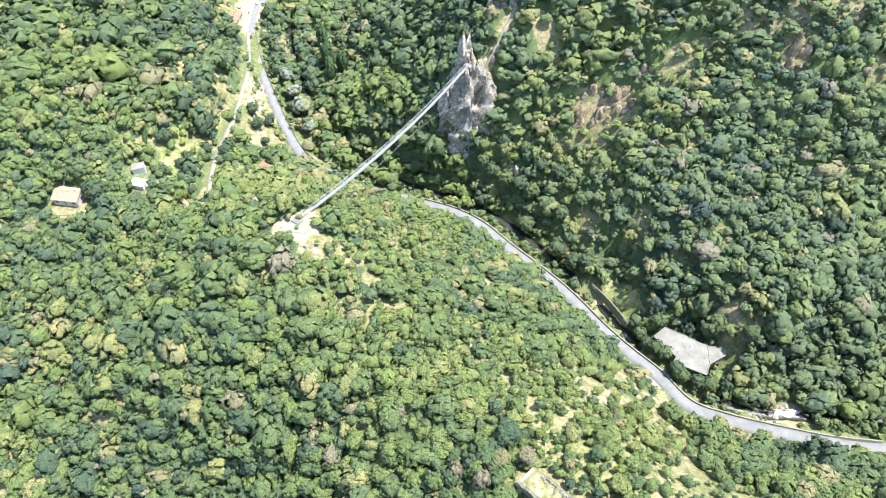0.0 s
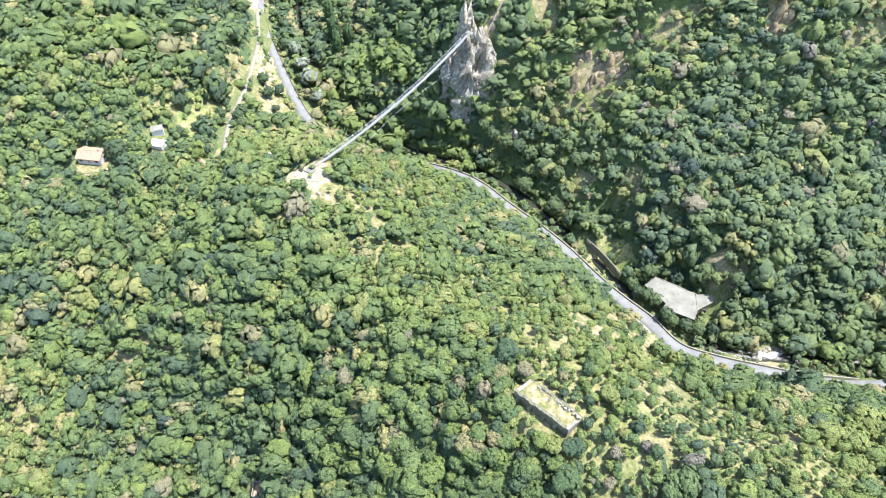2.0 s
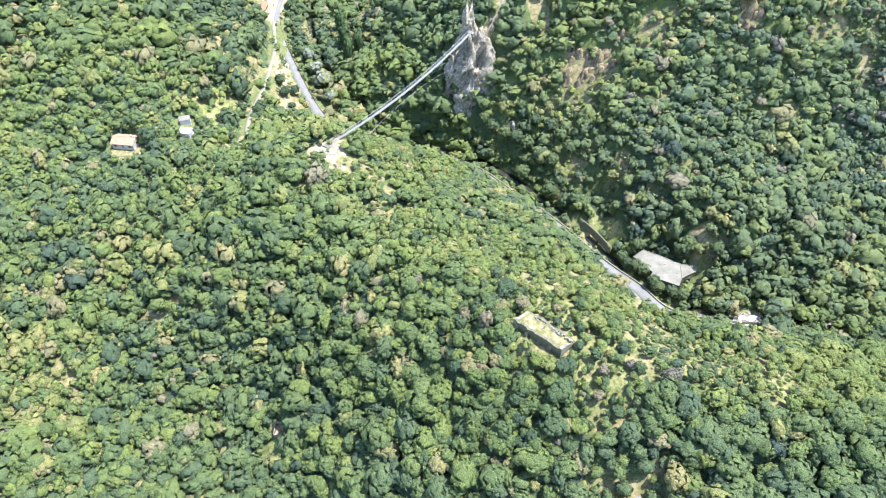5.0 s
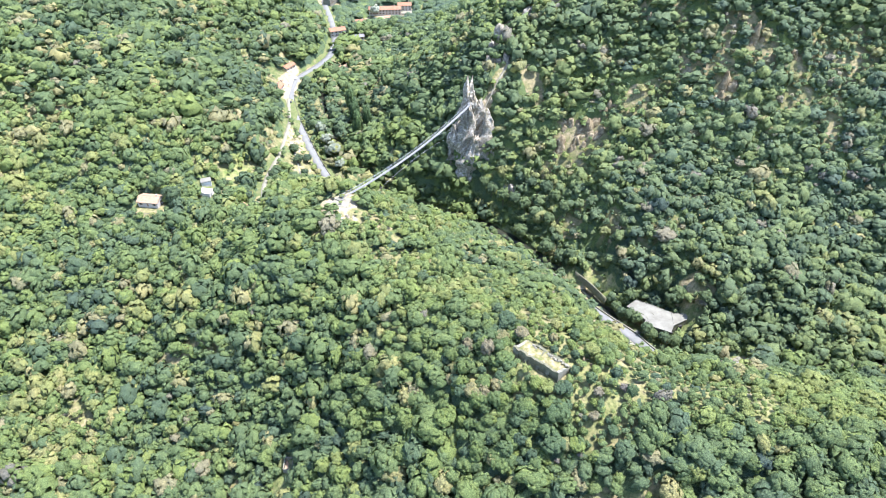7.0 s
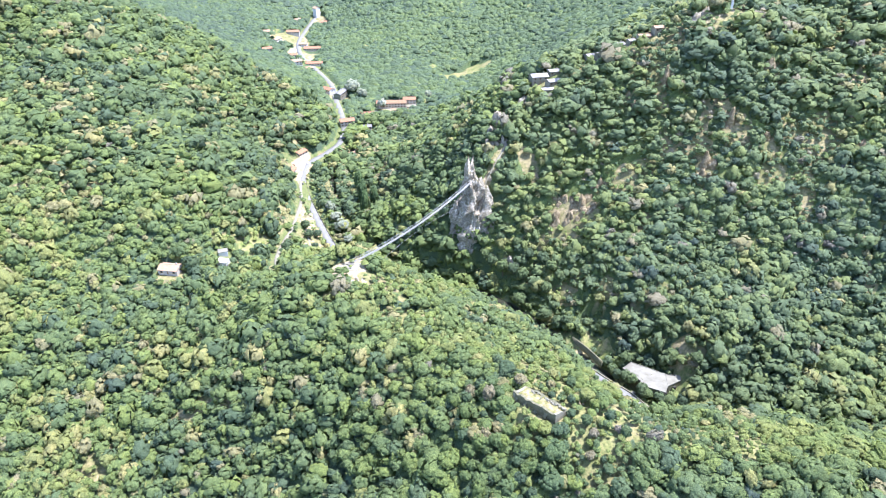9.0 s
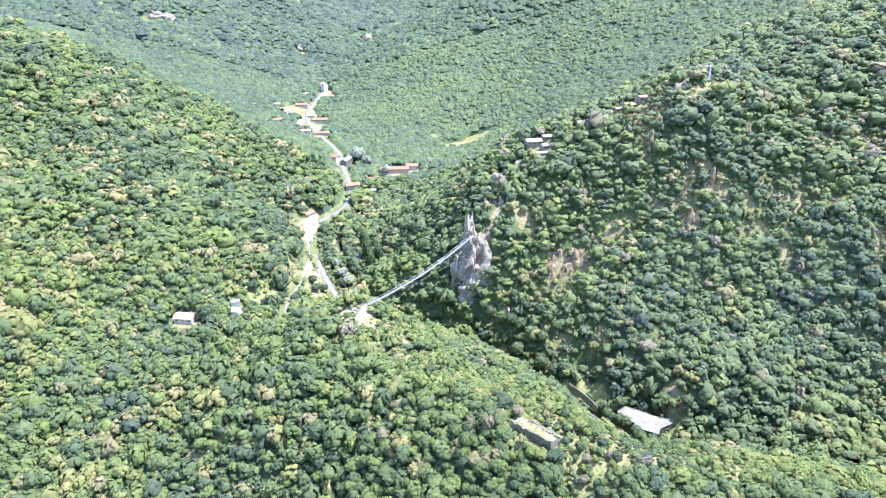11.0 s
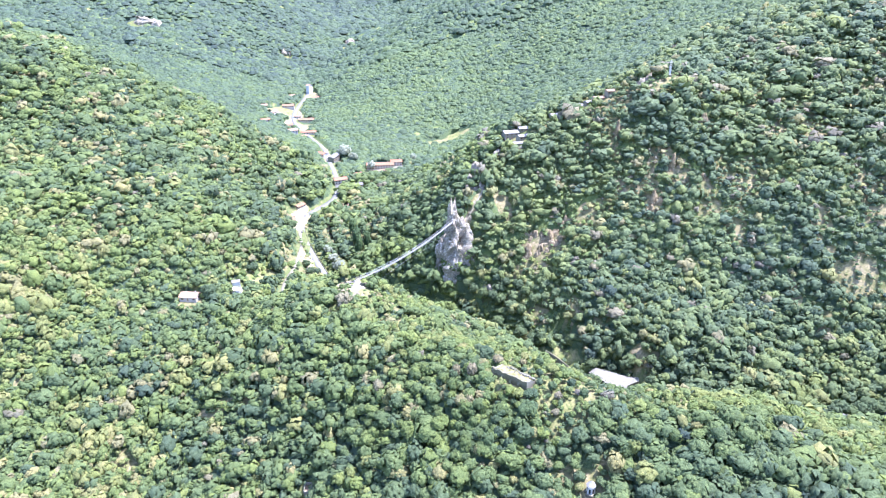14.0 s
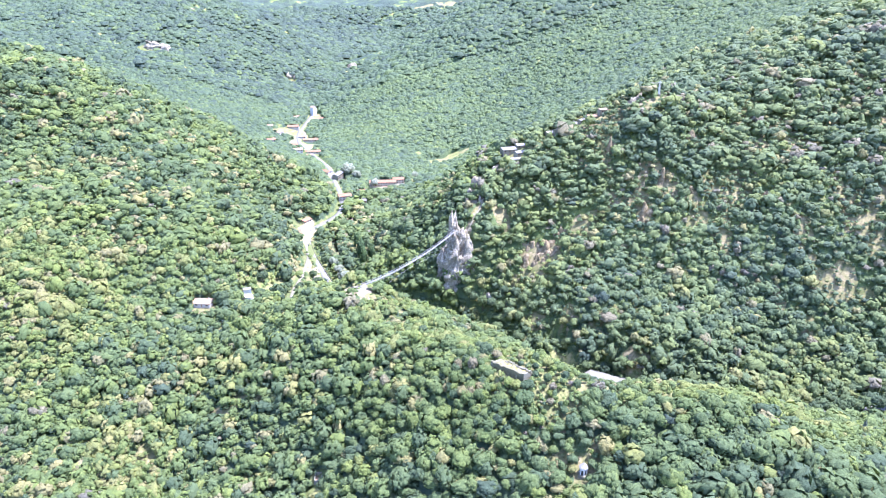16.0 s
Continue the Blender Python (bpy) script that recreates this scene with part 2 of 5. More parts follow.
def fbm(x, y, scale, octaves=4, seed=0):
    """Smooth value noise in -1..1 on arrays."""
    out, amp, tot = np.zeros_like(x, float), 1.0, 0.0
    for o in range(octaves):
        u, v = x * scale + 37.7 * seed + 11.3 * o, y * scale + 91.1 * seed + 5.7 * o
        iu, iv = np.floor(u), np.floor(v)
        fu, fv = u - iu, v - iv
        fu, fv = fu * fu * (3 - 2 * fu), fv * fv * (3 - 2 * fv)

        def lattice(a, b):
            s = np.sin(a * 127.1 + b * 311.7 + seed * 74.7) * 43758.5453
            return 2 * (s - np.floor(s)) - 1
        out += amp * ((lattice(iu, iv) * (1 - fu) + lattice(iu + 1, iv) * fu) * (1 - fv) + (lattice(iu, iv + 1) * (1 - fu) + lattice(iu + 1, iv + 1) * fu) * fv)
        tot += amp
        amp, scale = amp * 0.5, scale * 2.03
    return out / tot


def smooth(a, lo, hi):
    t = np.clip((a - lo) / (hi - lo), 0, 1)
    return t * t * (3 - 2 * t)


# ---- the land ----
# feature lines of the land: x, y, height of the bare ground
RIVER = [(420, 128, -6), (340, 132, -5), (280, 141, -4.5), (240, 141, -4), (205, 138, -4), (165, 141, -4), (145, 144, -4), (126, 154, -4), (113, 167, -4), (101, 183, -4), (89, 204, -4), (76, 223, -4),
         (56, 247, -3.5), (38, 266, -3), (15, 284, -3), (-12, 294, -2.5), (-45, 312, -2), (-66, 336, 0), (-92, 372, 3), (-112, 420, 6), (-122, 470, 9), (-112, 520, 12), (-95, 580, 14)]
RIVER_UP = [(-80, 630, 15), (-95, 690, 18), (-130, 750, 22), (-165, 820, 28), (-195, 900, 34), (-215, 1000, 42), (-235, 1100, 52), (-235, 1300, 70), (-230, 1480, 82), (-195, 1740, 94), (-120, 2100, 120)]
ROAD = [(470, 128, 4), (400, 132, 4), (340, 134, 3.5), (288, 130, 3), (245, 123, 2), (205, 121, 1), (181, 124, 1), (159, 129, 1), (137, 135, 1), (119, 143, 1), (107, 160, 1), (95, 173, 1), (83, 188, 1), (70, 207, 1), (56, 224, 1),
        (38, 243, 1), (22, 261, 1), (6, 272, 1), (-17, 281, 1), (-50, 293, 1.5), (-84, 312, 2), (-97, 327, 3), (-110, 351, 5), (-123, 380, 7), (-139, 418, 10), (-150, 453, 12), (-151, 489, 15), (-134, 518, 17)]
ROAD_UP = [(-134, 518, 17), (-124, 542, 18.5), (-124, 583, 20), (-134, 630, 22), (-148, 680, 24.5), (-160, 730, 27), (-190, 790, 31), (-222, 850, 35), (-240, 920, 39), (-240, 1000, 44), (-232, 1090, 54)]
SPUR = [(-205, 246, 38), (-165, 240, 38), (-124, 240, 42), (-95, 222, 57), (-66, 197, 76), (-40, 165, 70), (-14, 124, 75), (10, 97, 77), (27, 78, 79), (60, 68, 79), (90, 54, 78), (118, 38, 83), (150, 42, 71),
        (185, 36, 62), (230, 22, 48), (290, 0, 28)]
SPUR_NEAR = [(183, -5, 61), (109, 14, 70), (65, 13, 55), (30, 40, 66), (0, 26, 48), (-61, 52, 19), (-20, 64, 55), (-38, 68, 41), (-90, 96, 17), (-69, 110, 44), (-25, 93, 67), (-54, 104, 52), (-67, 144, 58), (60, -40, 40), (160, -60, 40), (0, -40, 20)]
SPUR_FAR = [(4, 221, 30), (14, 137, 61), (-40, 200, 66), (-35, 240, 38), (55, 128, 50), (64, 100, 64), (95, 75, 64), (150, 80, 51), (200, 70, 47), (-70, 255, 42), (-100, 285, 20)]
GULLY = [(-60, 0, -4), (-110, 40, -10), (-145, 78, -13), (-200, 85, -12), (-270, 90, -12), (-350, 80, -20), (-82, 68, 6)]
WEST = [(-141, 104, 1), (-176, 100, -11), (-200, 109, -3), (-186, 125, 1), (-235, 136, 0), (-269, 149, 5), (-155, 120, 8), (-140, 131, 18), (-176, 145, 9), (-154, 154, 26), (-130, 156, 35), (-202, 184, 28), (-198, 168, 23), (-108, 164, 56),
        (-171, 215, 32), (-272, 251, 48), (-260, 200, 26), (-330, 230, 62), (-380, 300, 96)]
WEST_HILL = [(-285, 254, 63), (-249, 309, 75), (-214, 291, 66), (-176, 294, 46), (-150, 300, 32), (-348, 353, 106), (-422, 433, 134), (-406, 496, 164), (-273, 399, 106), (-165, 315, 46), (-150, 350, 36), (-158, 400, 32), (-172, 450, 30), (-180, 500, 36),
             (-165, 560, 40), (-230, 520, 84), (-210, 620, 72), (-300, 600, 126), (-450, 620, 190), (-620, 600, 236), (-900, 550, 290), (-1500, 500, 330)]
WEST_FAR = [(-270, 690, 70), (-285, 790, 50), (-330, 880, 58), (-300, 980, 62), (-400, 985, 78), (-480, 850, 112), (-420, 1200, 118), (-330, 1320, 100), (-600, 1235, 180), (-285, 1630, 104), (-400, 1600, 176), (-530, 1570, 246), (-750, 1550, 262), (-1000, 1500, 252), (-650, 1050, 140), (-900, 950, 190),
            (-500, 2000, 190), (-900, 2100, 215), (-1400, 1900, 240), (-2200, 1500, 300)]
BANK = [(104, 131, 12), (92, 121, 27), (95, 149, 12), (84, 138, 27), (83, 163, 13), (72, 152, 28), (72, 178, 13), (60, 168, 29), (58, 197, 13), (47, 186, 29), (44, 213, 13), (33, 202, 29), (27, 233, 12), (16, 222, 27), (10, 252, 12), (0, 240, 27), (131, 122, 11), (118, 106, 36), (152, 117, 11), (137, 102, 36), (174, 113, 12), (156, 99, 36.5), (200, 110, 12), (178, 98, 35), (205, 95, 32)]
EAST = [(72, 245, 8), (88, 222, 3), (127, 214, 34), (159, 178, 26), (168, 171, 16), (210, 174, 25), (238, 222, 46), (318, 211, 51), (240, 152, 0), (330, 160, 8), (288, 271, 110), (262, 309, 129), (211, 287, 104), (205, 249, 68), (187, 227, 45),
        (155, 264, 60), (134, 278, 67), (79, 300, 49), (34, 300, 34), (137, 318, 99), (110, 250, 42), (45, 280, 16), (198, 306, 118), (380, 250, 110), (460, 240, 130)]
RIDGE = [(14, 318, 60), (32, 332, 84), (52, 362, 104), (73, 392, 127), (97, 399, 137), (120, 402, 146), (157, 397, 162), (190, 393, 178), (219, 393, 189), (253, 414, 180), (315, 438, 198), (351, 369, 178), (322, 563, 203), (420, 460, 228), (560, 430, 270), (800, 380, 330), (1300, 300, 380)]
RIDGE_BACK = [(-10, 350, 42), (-42, 345, 26), (-55, 400, 18), (-30, 430, 46), (-70, 480, 16), (-20, 480, 40), (20, 430, 92), (30, 520, 62), (-40, 560, 22), (80, 470, 116), (90, 560, 86), (10, 640, 30), (160, 480, 142), (180, 600, 120), (-36, 662, 18), (260, 520, 176)]
MID_HILL = [(-60, 760, 26), (22, 805, 20), (70, 720, 40), (60, 800, 36), (150, 720, 80), (250, 760, 130), (400, 700, 196), (120, 900, 80), (-60, 880, 52), (-140, 960, 52), (-130, 1100, 84), (20, 1080, 128), (200, 1060, 172), (-190, 1200, 78), (-150, 1250, 100), (0, 1300, 170), (90, 1350, 222), (250, 1350, 292),
            (420, 1150, 282), (700, 1000, 340), (1200, 900, 400), (-100, 1500, 118), (60, 1650, 165)]
FAR_HILL = [(-120, 2350, 190), (60, 2400, 218), (350, 1900, 285), (-300, 2450, 205), (-700, 2500, 222), (-1300, 2600, 225), (900, 2000, 330), (0, 3200, 245), (-1000, 3600, 255), (1500, 3200, 330), (-2500, 3500, 290), (2500, 1500, 420), (0, 4500, 255), (-3500, 1000, 320), (3500, 0, 400), (-3000, -800, 150), (0, -900, 0), (2500, -900, 200), (500, -300, 30), (-500, -300, -30)]
NODES_XYZ = np.array(RIVER + RIVER_UP + [p for p in ROAD if p[0] > 200 or p[0] < -60] + ROAD_UP[1:] + SPUR + SPUR_NEAR + SPUR_FAR + BANK + GULLY + WEST + WEST_HILL + WEST_FAR + EAST + RIDGE + RIDGE_BACK + MID_HILL + FAR_HILL, float)


def spline_kernel(d2):
    return np.where(d2 > 1e-9, d2 * np.log(d2 + 1e-12), 0.0)


def fit_land(nodes, soft):
    """A thin bending sheet through the feature lines."""
    p, z = nodes[:, :2] / 300.0, nodes[:, 2]
    n = len(p)
    k = spline_kernel(((p[:, None] - p[None]) ** 2).sum(-1)) + soft * np.eye(n)
    one = np.c_[np.ones(n), p]
    a = np.block([[k, one], [one.T, np.zeros((3, 3))]])
    return p, np.linalg.solve(a, np.r_[z, 0, 0, 0])


LAND_P, LAND_W = fit_land(NODES_XYZ, 0.004)


def near_line(x, y, line):
    """Distance of the points from a polyline, and the height of the line there."""
    best, bz = np.full(x.shape, 1e9), np.zeros(x.shape)
    for (ax, ay, az), (bx, by, b_z) in zip(line, line[1:]):
        dx, dy = bx - ax, by - ay
        t = np.clip(((x - ax) * dx + (y - ay) * dy) / (dx * dx + dy * dy), 0, 1)
        d = np.hypot(x - ax - t * dx, y - ay - t * dy)
        near = d < best
        best, bz = np.where(near, d, best), np.where(near, az + t * (b_z - az), bz)
    return best, bz


def rounded(line, step=4.0):
    """The line as a smooth curve with short steps."""
    p = [Vector(q) for q in line]
    p = [2 * p[0] - p[1]] + p + [2 * p[-1] - p[-2]]
    out = []
    for a, b, c, d in zip(p, p[1:], p[2:], p[3:]):
        n = max(1, int((c - b).length / step))
        for i in range(n):
            t = i / n
            out.append(0.5 * (2 * b + (c - a) * t + (2 * a - 5 * b + 4 * c - d) * t * t + (3 * b - a - 3 * c + d) * t ** 3))
    return out + [p[-2]]


TRACK = [(-127, 247, 39.5), (-131, 262, 35.5), (-135.5, 282, 29.5), (-137, 303, 26), (-136.5, 320, 24.5), (-135.5, 333, 23.5), (-137, 354, 21), (-139, 378, 18.5), (-141, 399, 15.5), (-146, 424, 13), (-152, 452, 12.5)]
FLATS = [  # levelled places: x, y, radius, height
    (-66, 197, 9, 76.5), (-203, 243, 11, 38), (92, 222, 10, 3.0), (35, 71, 9, 80.0), (124, 171, 14, -1.5), (104, 156, 5.5, 0.9), (96, 165, 5.5, 0.9)]


def land(x, y):
    """Height of the bare ground at arrays x, y."""
    x, y = np.asarray(x, float), np.asarray(y, float)
    shape = x.shape
    xf, yf = x.ravel(), y.ravel()
    z = np.empty(len(xf))
    for i in range(0, len(xf), 20000):
        u, v = xf[i:i + 20000, None] / 300.0, yf[i:i + 20000, None] / 300.0
        d2 = (u - LAND_P[:, 0]) ** 2 + (v - LAND_P[:, 1]) ** 2
        z[i:i + 20000] = spline_kernel(d2) @ LAND_W[:-3] + LAND_W[-3] + LAND_W[-2] * u[:, 0] + LAND_W[-1] * v[:, 0]
    rough = 1 + 3.0 * smooth(yf, 600, 1500)
    z += rough * (2.2 * fbm(xf, yf, 1 / 55.0, 4, 3) + 0.8 * fbm(xf, yf, 1 / 14.0, 3, 5)) + smooth(yf, 850, 1300) * (18 * fbm(xf, yf, 1 / 170.0, 3, 8) - 16 * np.abs(fbm(xf, yf, 1 / 260.0, 2, 12)))
    d, rz = near_line(xf, yf, RIVER)
    z += (rz - 0.5 - z) * (1 - smooth(d, 4, 13))
    for line, wide in ((ROAD, 4.2), (ROAD_UP, 4.0), (TRACK, 3.6)):
        d, rz = near_line(xf, yf, line)
        z += (rz - 0.12 - z) * (1 - smooth(d, wide, wide * 1.9))
    for fx, fy, r, fz in FLATS:
        z += (fz - z) * (1 - smooth(np.hypot(xf - fx, yf - fy), r, r * 1.7))
    return z.reshape(shape)


def land_at(x, y):
    return float(land(np.array([x]), np.array([y]))[0])


# open places without trees: x, y, half length, half width, turn in degrees, lawn (0 dry, 1 green)
OPEN = [(-64, 193, 12, 9, 20, -0.9), (-57, 180, 5, 8, 30, -0.4), (35, 71, 15, 7, -41, 0.2), (-203, 240, 14, 9, 0, 0.3), (-155, 281, 26, 11, 95, 0.75), (-153, 262, 9, 8, 0, 0.4), (-113, 272, 11, 9, 40, 0.6), (-107, 262, 9, 7, 40, 0.5), (-128, 252, 6, 9, 20, -0.1), (-147, 300, 10, 7, 20, 0.45), (-118, 284, 11, 9, 50, 0.95), (-118, 329, 12, 24, 20, -0.25), (-131, 372, 8, 28, 8, -0.5), (-143.5, 335, 4, 18, 8, -0.1), (-148, 362, 4, 14, 8, 0.1), (-181, 284, 3, 9, 30, 0.1),
        (98, 208, 17, 6, -58, 1.0), (-57, 206, 10, 5, 56, 0.1), (124, 170, 5, 5, -20, 0), (100, 100, 9, 4, -50, 0.0), (99, 120, 10, 5, -55, -0.3), (84, 150, 12, 6, -50, -0.35), (87, 84, 7, 10, 20, -0.2), (79, 49, 9, 2.4, -55, -0.45), (110, 139, 4, 11, 35, 0.0), (72, 60, 5, 4, 0, 0.1), (26, 796, 48, 22, 14, 0.6), (164, 141, 14, 5, 0, -0.6), (-84, 66, 3, 8, 15, 0.9), (224, 383, 25, 10, 15, 0.45), (206, 386, 9, 6, 0, -0.3), (196, 388, 9, 6, 0, -0.4),
        (65, 10, 3, 4, 0, -0.3), (-172, 288, 8, 5, 0, 0.4), (-126, 243, 7, 6, 0, -0.6), (20, 316, 12, 9, 45, -0.3), (36, 338, 10, 5, 50, -0.3), (73, 392, 12, 8, 20, 0.3), (-60, 660, 40, 14, 10, -0.6), (-88, 585, 16, 8, 20, -0.4), (-225, 850, 30, 26, 0, -0.3), (-195, 812, 16, 12, 0, 0.8)]
OPEN += [(-150, 690, 14, 16, 0, -0.5), (-154, 480, 9, 30, 0, -0.7), (92, 295, 20, 13, 0, 0.0), (60, 330, 7, 12, 30, 0.0), (128, 300, 8, 14, 0, -0.1), (183, 290, 8, 9, 0, 0.0), (200, 308, 7, 7, 0, 0.0), (-252, 930, 36, 30, 0, -0.2), (-225, 1040, 14, 26, 0, -0.4), (-40, 178, 5, 4, 0, -0.2), (-30, 168, 4, 7, 30, 0), (-18, 153, 5, 4, 0, -0.1), (-75, 172, 7, 4, 40, 0.3), (32, 199, 5, 9, 40, -0.2), (11, 137, 4, 4, 0, 0), (17, 94, 4, 3, 0, -0.3)]
OPEN += [(62, 128, 13, 10, -25, -0.35), (78, 131, 9, 6, -10, -0.35), (98, 119, 5, 11, 20, -0.35), (46, 170, 4, 6, 40, -0.1), (130, 112, 8, 4, -30, -0.2)]
OPEN += [(-264, 905, 10, 16, 0, -0.8), (-240, 880, 9, 16, 0, -0.8), (-214, 838, 16, 9, 10, -0.6), (-205, 862, 14, 10, 0, 0.5)]
OPEN += [(85, 142, 17, 5, -5, -0.35), (99, 122, 6, 16, 15, -0.35), (90, 98, 5, 11, 20, -0.3), (55, 138, 7, 5, 0, -0.3), (79, 111, 6, 6, 0, -0.1), (78, 84, 6, 6, 0, -0.2), (-97, 207, 5, 4, 0, 0.0), (-51, 183, 5, 4, 0, -0.2), (31, 330, 13, 4, 48, -0.5)]
OPEN_FAR = [(-573, 1480, 24, 26, 0, -1.0), (-752, 1447, 46, 9, 10, 0.4), (-925, 1288, 45, 9, 10, 0.3), (-548, 2555, 30, 40, 0, 0.2), (-336, 2590, 50, 30, 0, 0.4), (60, 2430, 130, 70, 0, 0.1), (-320, 1416, 9, 22, 0, -0.8), (-262, 1385, 8, 12, 0, -0.8), (483, 495, 20, 6, 0, 0.9)]


def clearings(x, y):
    """How open the ground is (0 wood, 1 open) and how green."""
    op, lawn = np.zeros(x.shape), np.zeros(x.shape)  # lawn below 0: pale trodden ground
    wob = 0.28 * fbm(x, y, 1 / 9.0, 3, 21)
    for cx, cy, a, b, turn, green in OPEN + OPEN_FAR:
        c, s = math.cos(radians(turn)), math.sin(radians(turn))
        u, v = ((x - cx) * c + (y - cy) * s) / a, (-(x - cx) * s + (y - cy) * c) / b
        inside = 1 - smooth(np.hypot(u, v) + wob, 0.85, 1.1)
        lawn = np.where(inside > op, green * inside, lawn)
        op = np.maximum(op, inside)
    return op, lawn


def on_crest(x, y):
    """The dry open top and sunny flank of the spur."""
    d, _ = near_line(x, y, SPUR[3:])
    d = d - 0.75 * np.clip(x + 0.75 * (y - 95), 0, 50) * (1 - smooth(x, 104, 124))
    return (1 - smooth(d, 8, 48)) * smooth(x, -90, -30) * smooth(y, 20, 50)


def bareness(x, y):
    """Thin cover: dry ground that shows between the trees, most on the sunny eastern slope and along the spur's crest."""
    east = smooth(x - 0.35 * (y - 200), 20, 90) * smooth(y, 180, 230) * (1 - smooth(y, 420, 520))
    crest = on_crest(x, y)
    n = fbm(x, y, 1 / 17.0, 4, 31) + 0.5 * fbm(x, y, 1 / 60.0, 2, 33)
    return np.clip(smooth(n + (0.10 + 0.16 * smooth(y, 235, 290)) * east + 0.40 * crest, 0.26, 0.62), 0, 1)


def stretch(fine0, fine1, step, lo, hi, grow=1.09):
    a = list(np.arange(fine0, fine1 + 0.1, step))
    s = step
    while a[-1] < hi:
        s = min(s * grow, 220)
        a.append(a[-1] + s)
    s = step
    while a[0] > lo:
        s = min(s * grow, 220)
        a.insert(0, a[0] - s)
    return np.array(a)


gx, gy = np.meshgrid(stretch(-330, 360, 4.8, -4400, 4400, 1.1), stretch(-20, 560, 4.8, -900, 4800, 1.04))
gz = land(gx, gy)
open_g, lawn_g = clearings(gx, gy)
lawn_g = lawn_g + 0.5 * on_crest(gx, gy) * (1 - open_g)
bare_g = np.maximum(bareness(gx, gy), open_g * (1 - lawn_g * 0.3))
ny, nx = gx.shape
idx = np.arange(nx * ny).reshape(ny, nx)
quads = np.stack([idx[:-1, :-1], idx[:-1, 1:], idx[1:, 1:], idx[1:, :-1]], -1).reshape(-1, 4)
ground = mesh_np("ground", np.stack([gx, gy, gz], -1).reshape(-1, 3), quads, M_GROUND, None, {"bare": bare_g.ravel(), "lawn": lawn_g.ravel()}, True)
tagged(ground, "steep wooded valley ground with dry grass and ochre earth", "ground", kind="structure")


def ribbon(name, line, width, mat, label, category, lift=0.0, step=4.0, edge=0.0):
    """A strip along a line, level across, with a thickness."""
    pts = rounded(line, step)
    v, f = [], []
    for i, p in enumerate(pts):
        d = (pts[min(i + 1, len(pts) - 1)] - pts[max(i - 1, 0)])
        side = Vector((-d.y, d.x, 0)).normalized()
        w = width / 2 * (1 + edge * math.sin(i * 1.7) * math.sin(i * 0.6 + 1))
        for off, dz in ((-w, -0.6), (-w, 0), (0, 0.04), (w, 0), (w, -0.6)):
            v.append(p + side * off + Vector((0, 0, lift + dz)))
    for i in range(len(pts) - 1):
        for k in range(4):
            f.append((5 * i + k, 5 * i + 5 + k, 5 * i + 6 + k, 5 * i + 1 + k))
    ob = mesh_np(name, np.array(v), np.array(f)[:, ::-1], mat)
    return tagged(ob, label, category, kind="structure")


ribbon("road", ROAD, 6.4, M_ASPHALT, "sunlit grey asphalt valley road", "road", 0.22)
ribbon("road", ROAD_UP, 6.6, M_ASPHALT, "pale asphalt village road along the stream", "road", 0.22)
ribbon("road_lay_by", [(112, 144.5, 1.0), (104, 156, 1.0), (96, 165, 1.0), (88, 176, 1.0)], 6.5, M_GRAVEL, "pale gravel lay-by along the valley road", "lay-by", 0.02, edge=0.15)
ribbon("track", TRACK, 3.0, M_GRAVEL, "white gravel track between gardens", "track", 0.35, edge=0.2)
ribbon("water", RIVER, 6.0, M_WATER, "dark shallow mountain stream", "water", 0.15, edge=0.35)


# ---- strips beside the road ----
def beside(line, off, lo, hi, dz=0.0):
    """A line that runs beside another one, off metres to its left, between two of its points."""
    p = [Vector(q) for q in line[lo:hi]]
    out = []
    for i, q in enumerate(p):
        d = p[min(i + 1, len(p) - 1)] - p[max(i - 1, 0)]
        s = Vector((-d.y, d.x, 0)).normalized()
        out.append(tuple(q + s * off + Vector((0, 0, dz))))
    return out


ribbon("lay_by", beside(ROAD, 5.2, 9, 14), 5.0, M_GRAVEL, "sun-bleached gravel lay-by beside the road", "lay-by", 0.02, edge=0.25)
ribbon("pavement", beside(ROAD, 5.6, 23, 28), 6.0, M_PALETILE, "pinkish paved forecourt beside the village road", "pavement", 0.12, edge=0.1)
ribbon("garden_path", [(-130, 362, 17), (-126, 345, 15.5), (-120, 326, 13.5), (-113, 305, 14.5)], 1.6, M_GRAVEL, "pale gravel garden path", "path", 0.5, edge=0.4)
TRAIL = [(x, y, land_at(x, y) - 0.6) for x, y in ((23, 320), (28, 326), (33, 332), (38, 339), (43, 347))]
ribbon("trail", TRAIL, 2.0, M_GRAVEL, "bare pale footpath climbing from the footbridge", "trail", 0.9, 2.0, edge=0.3)


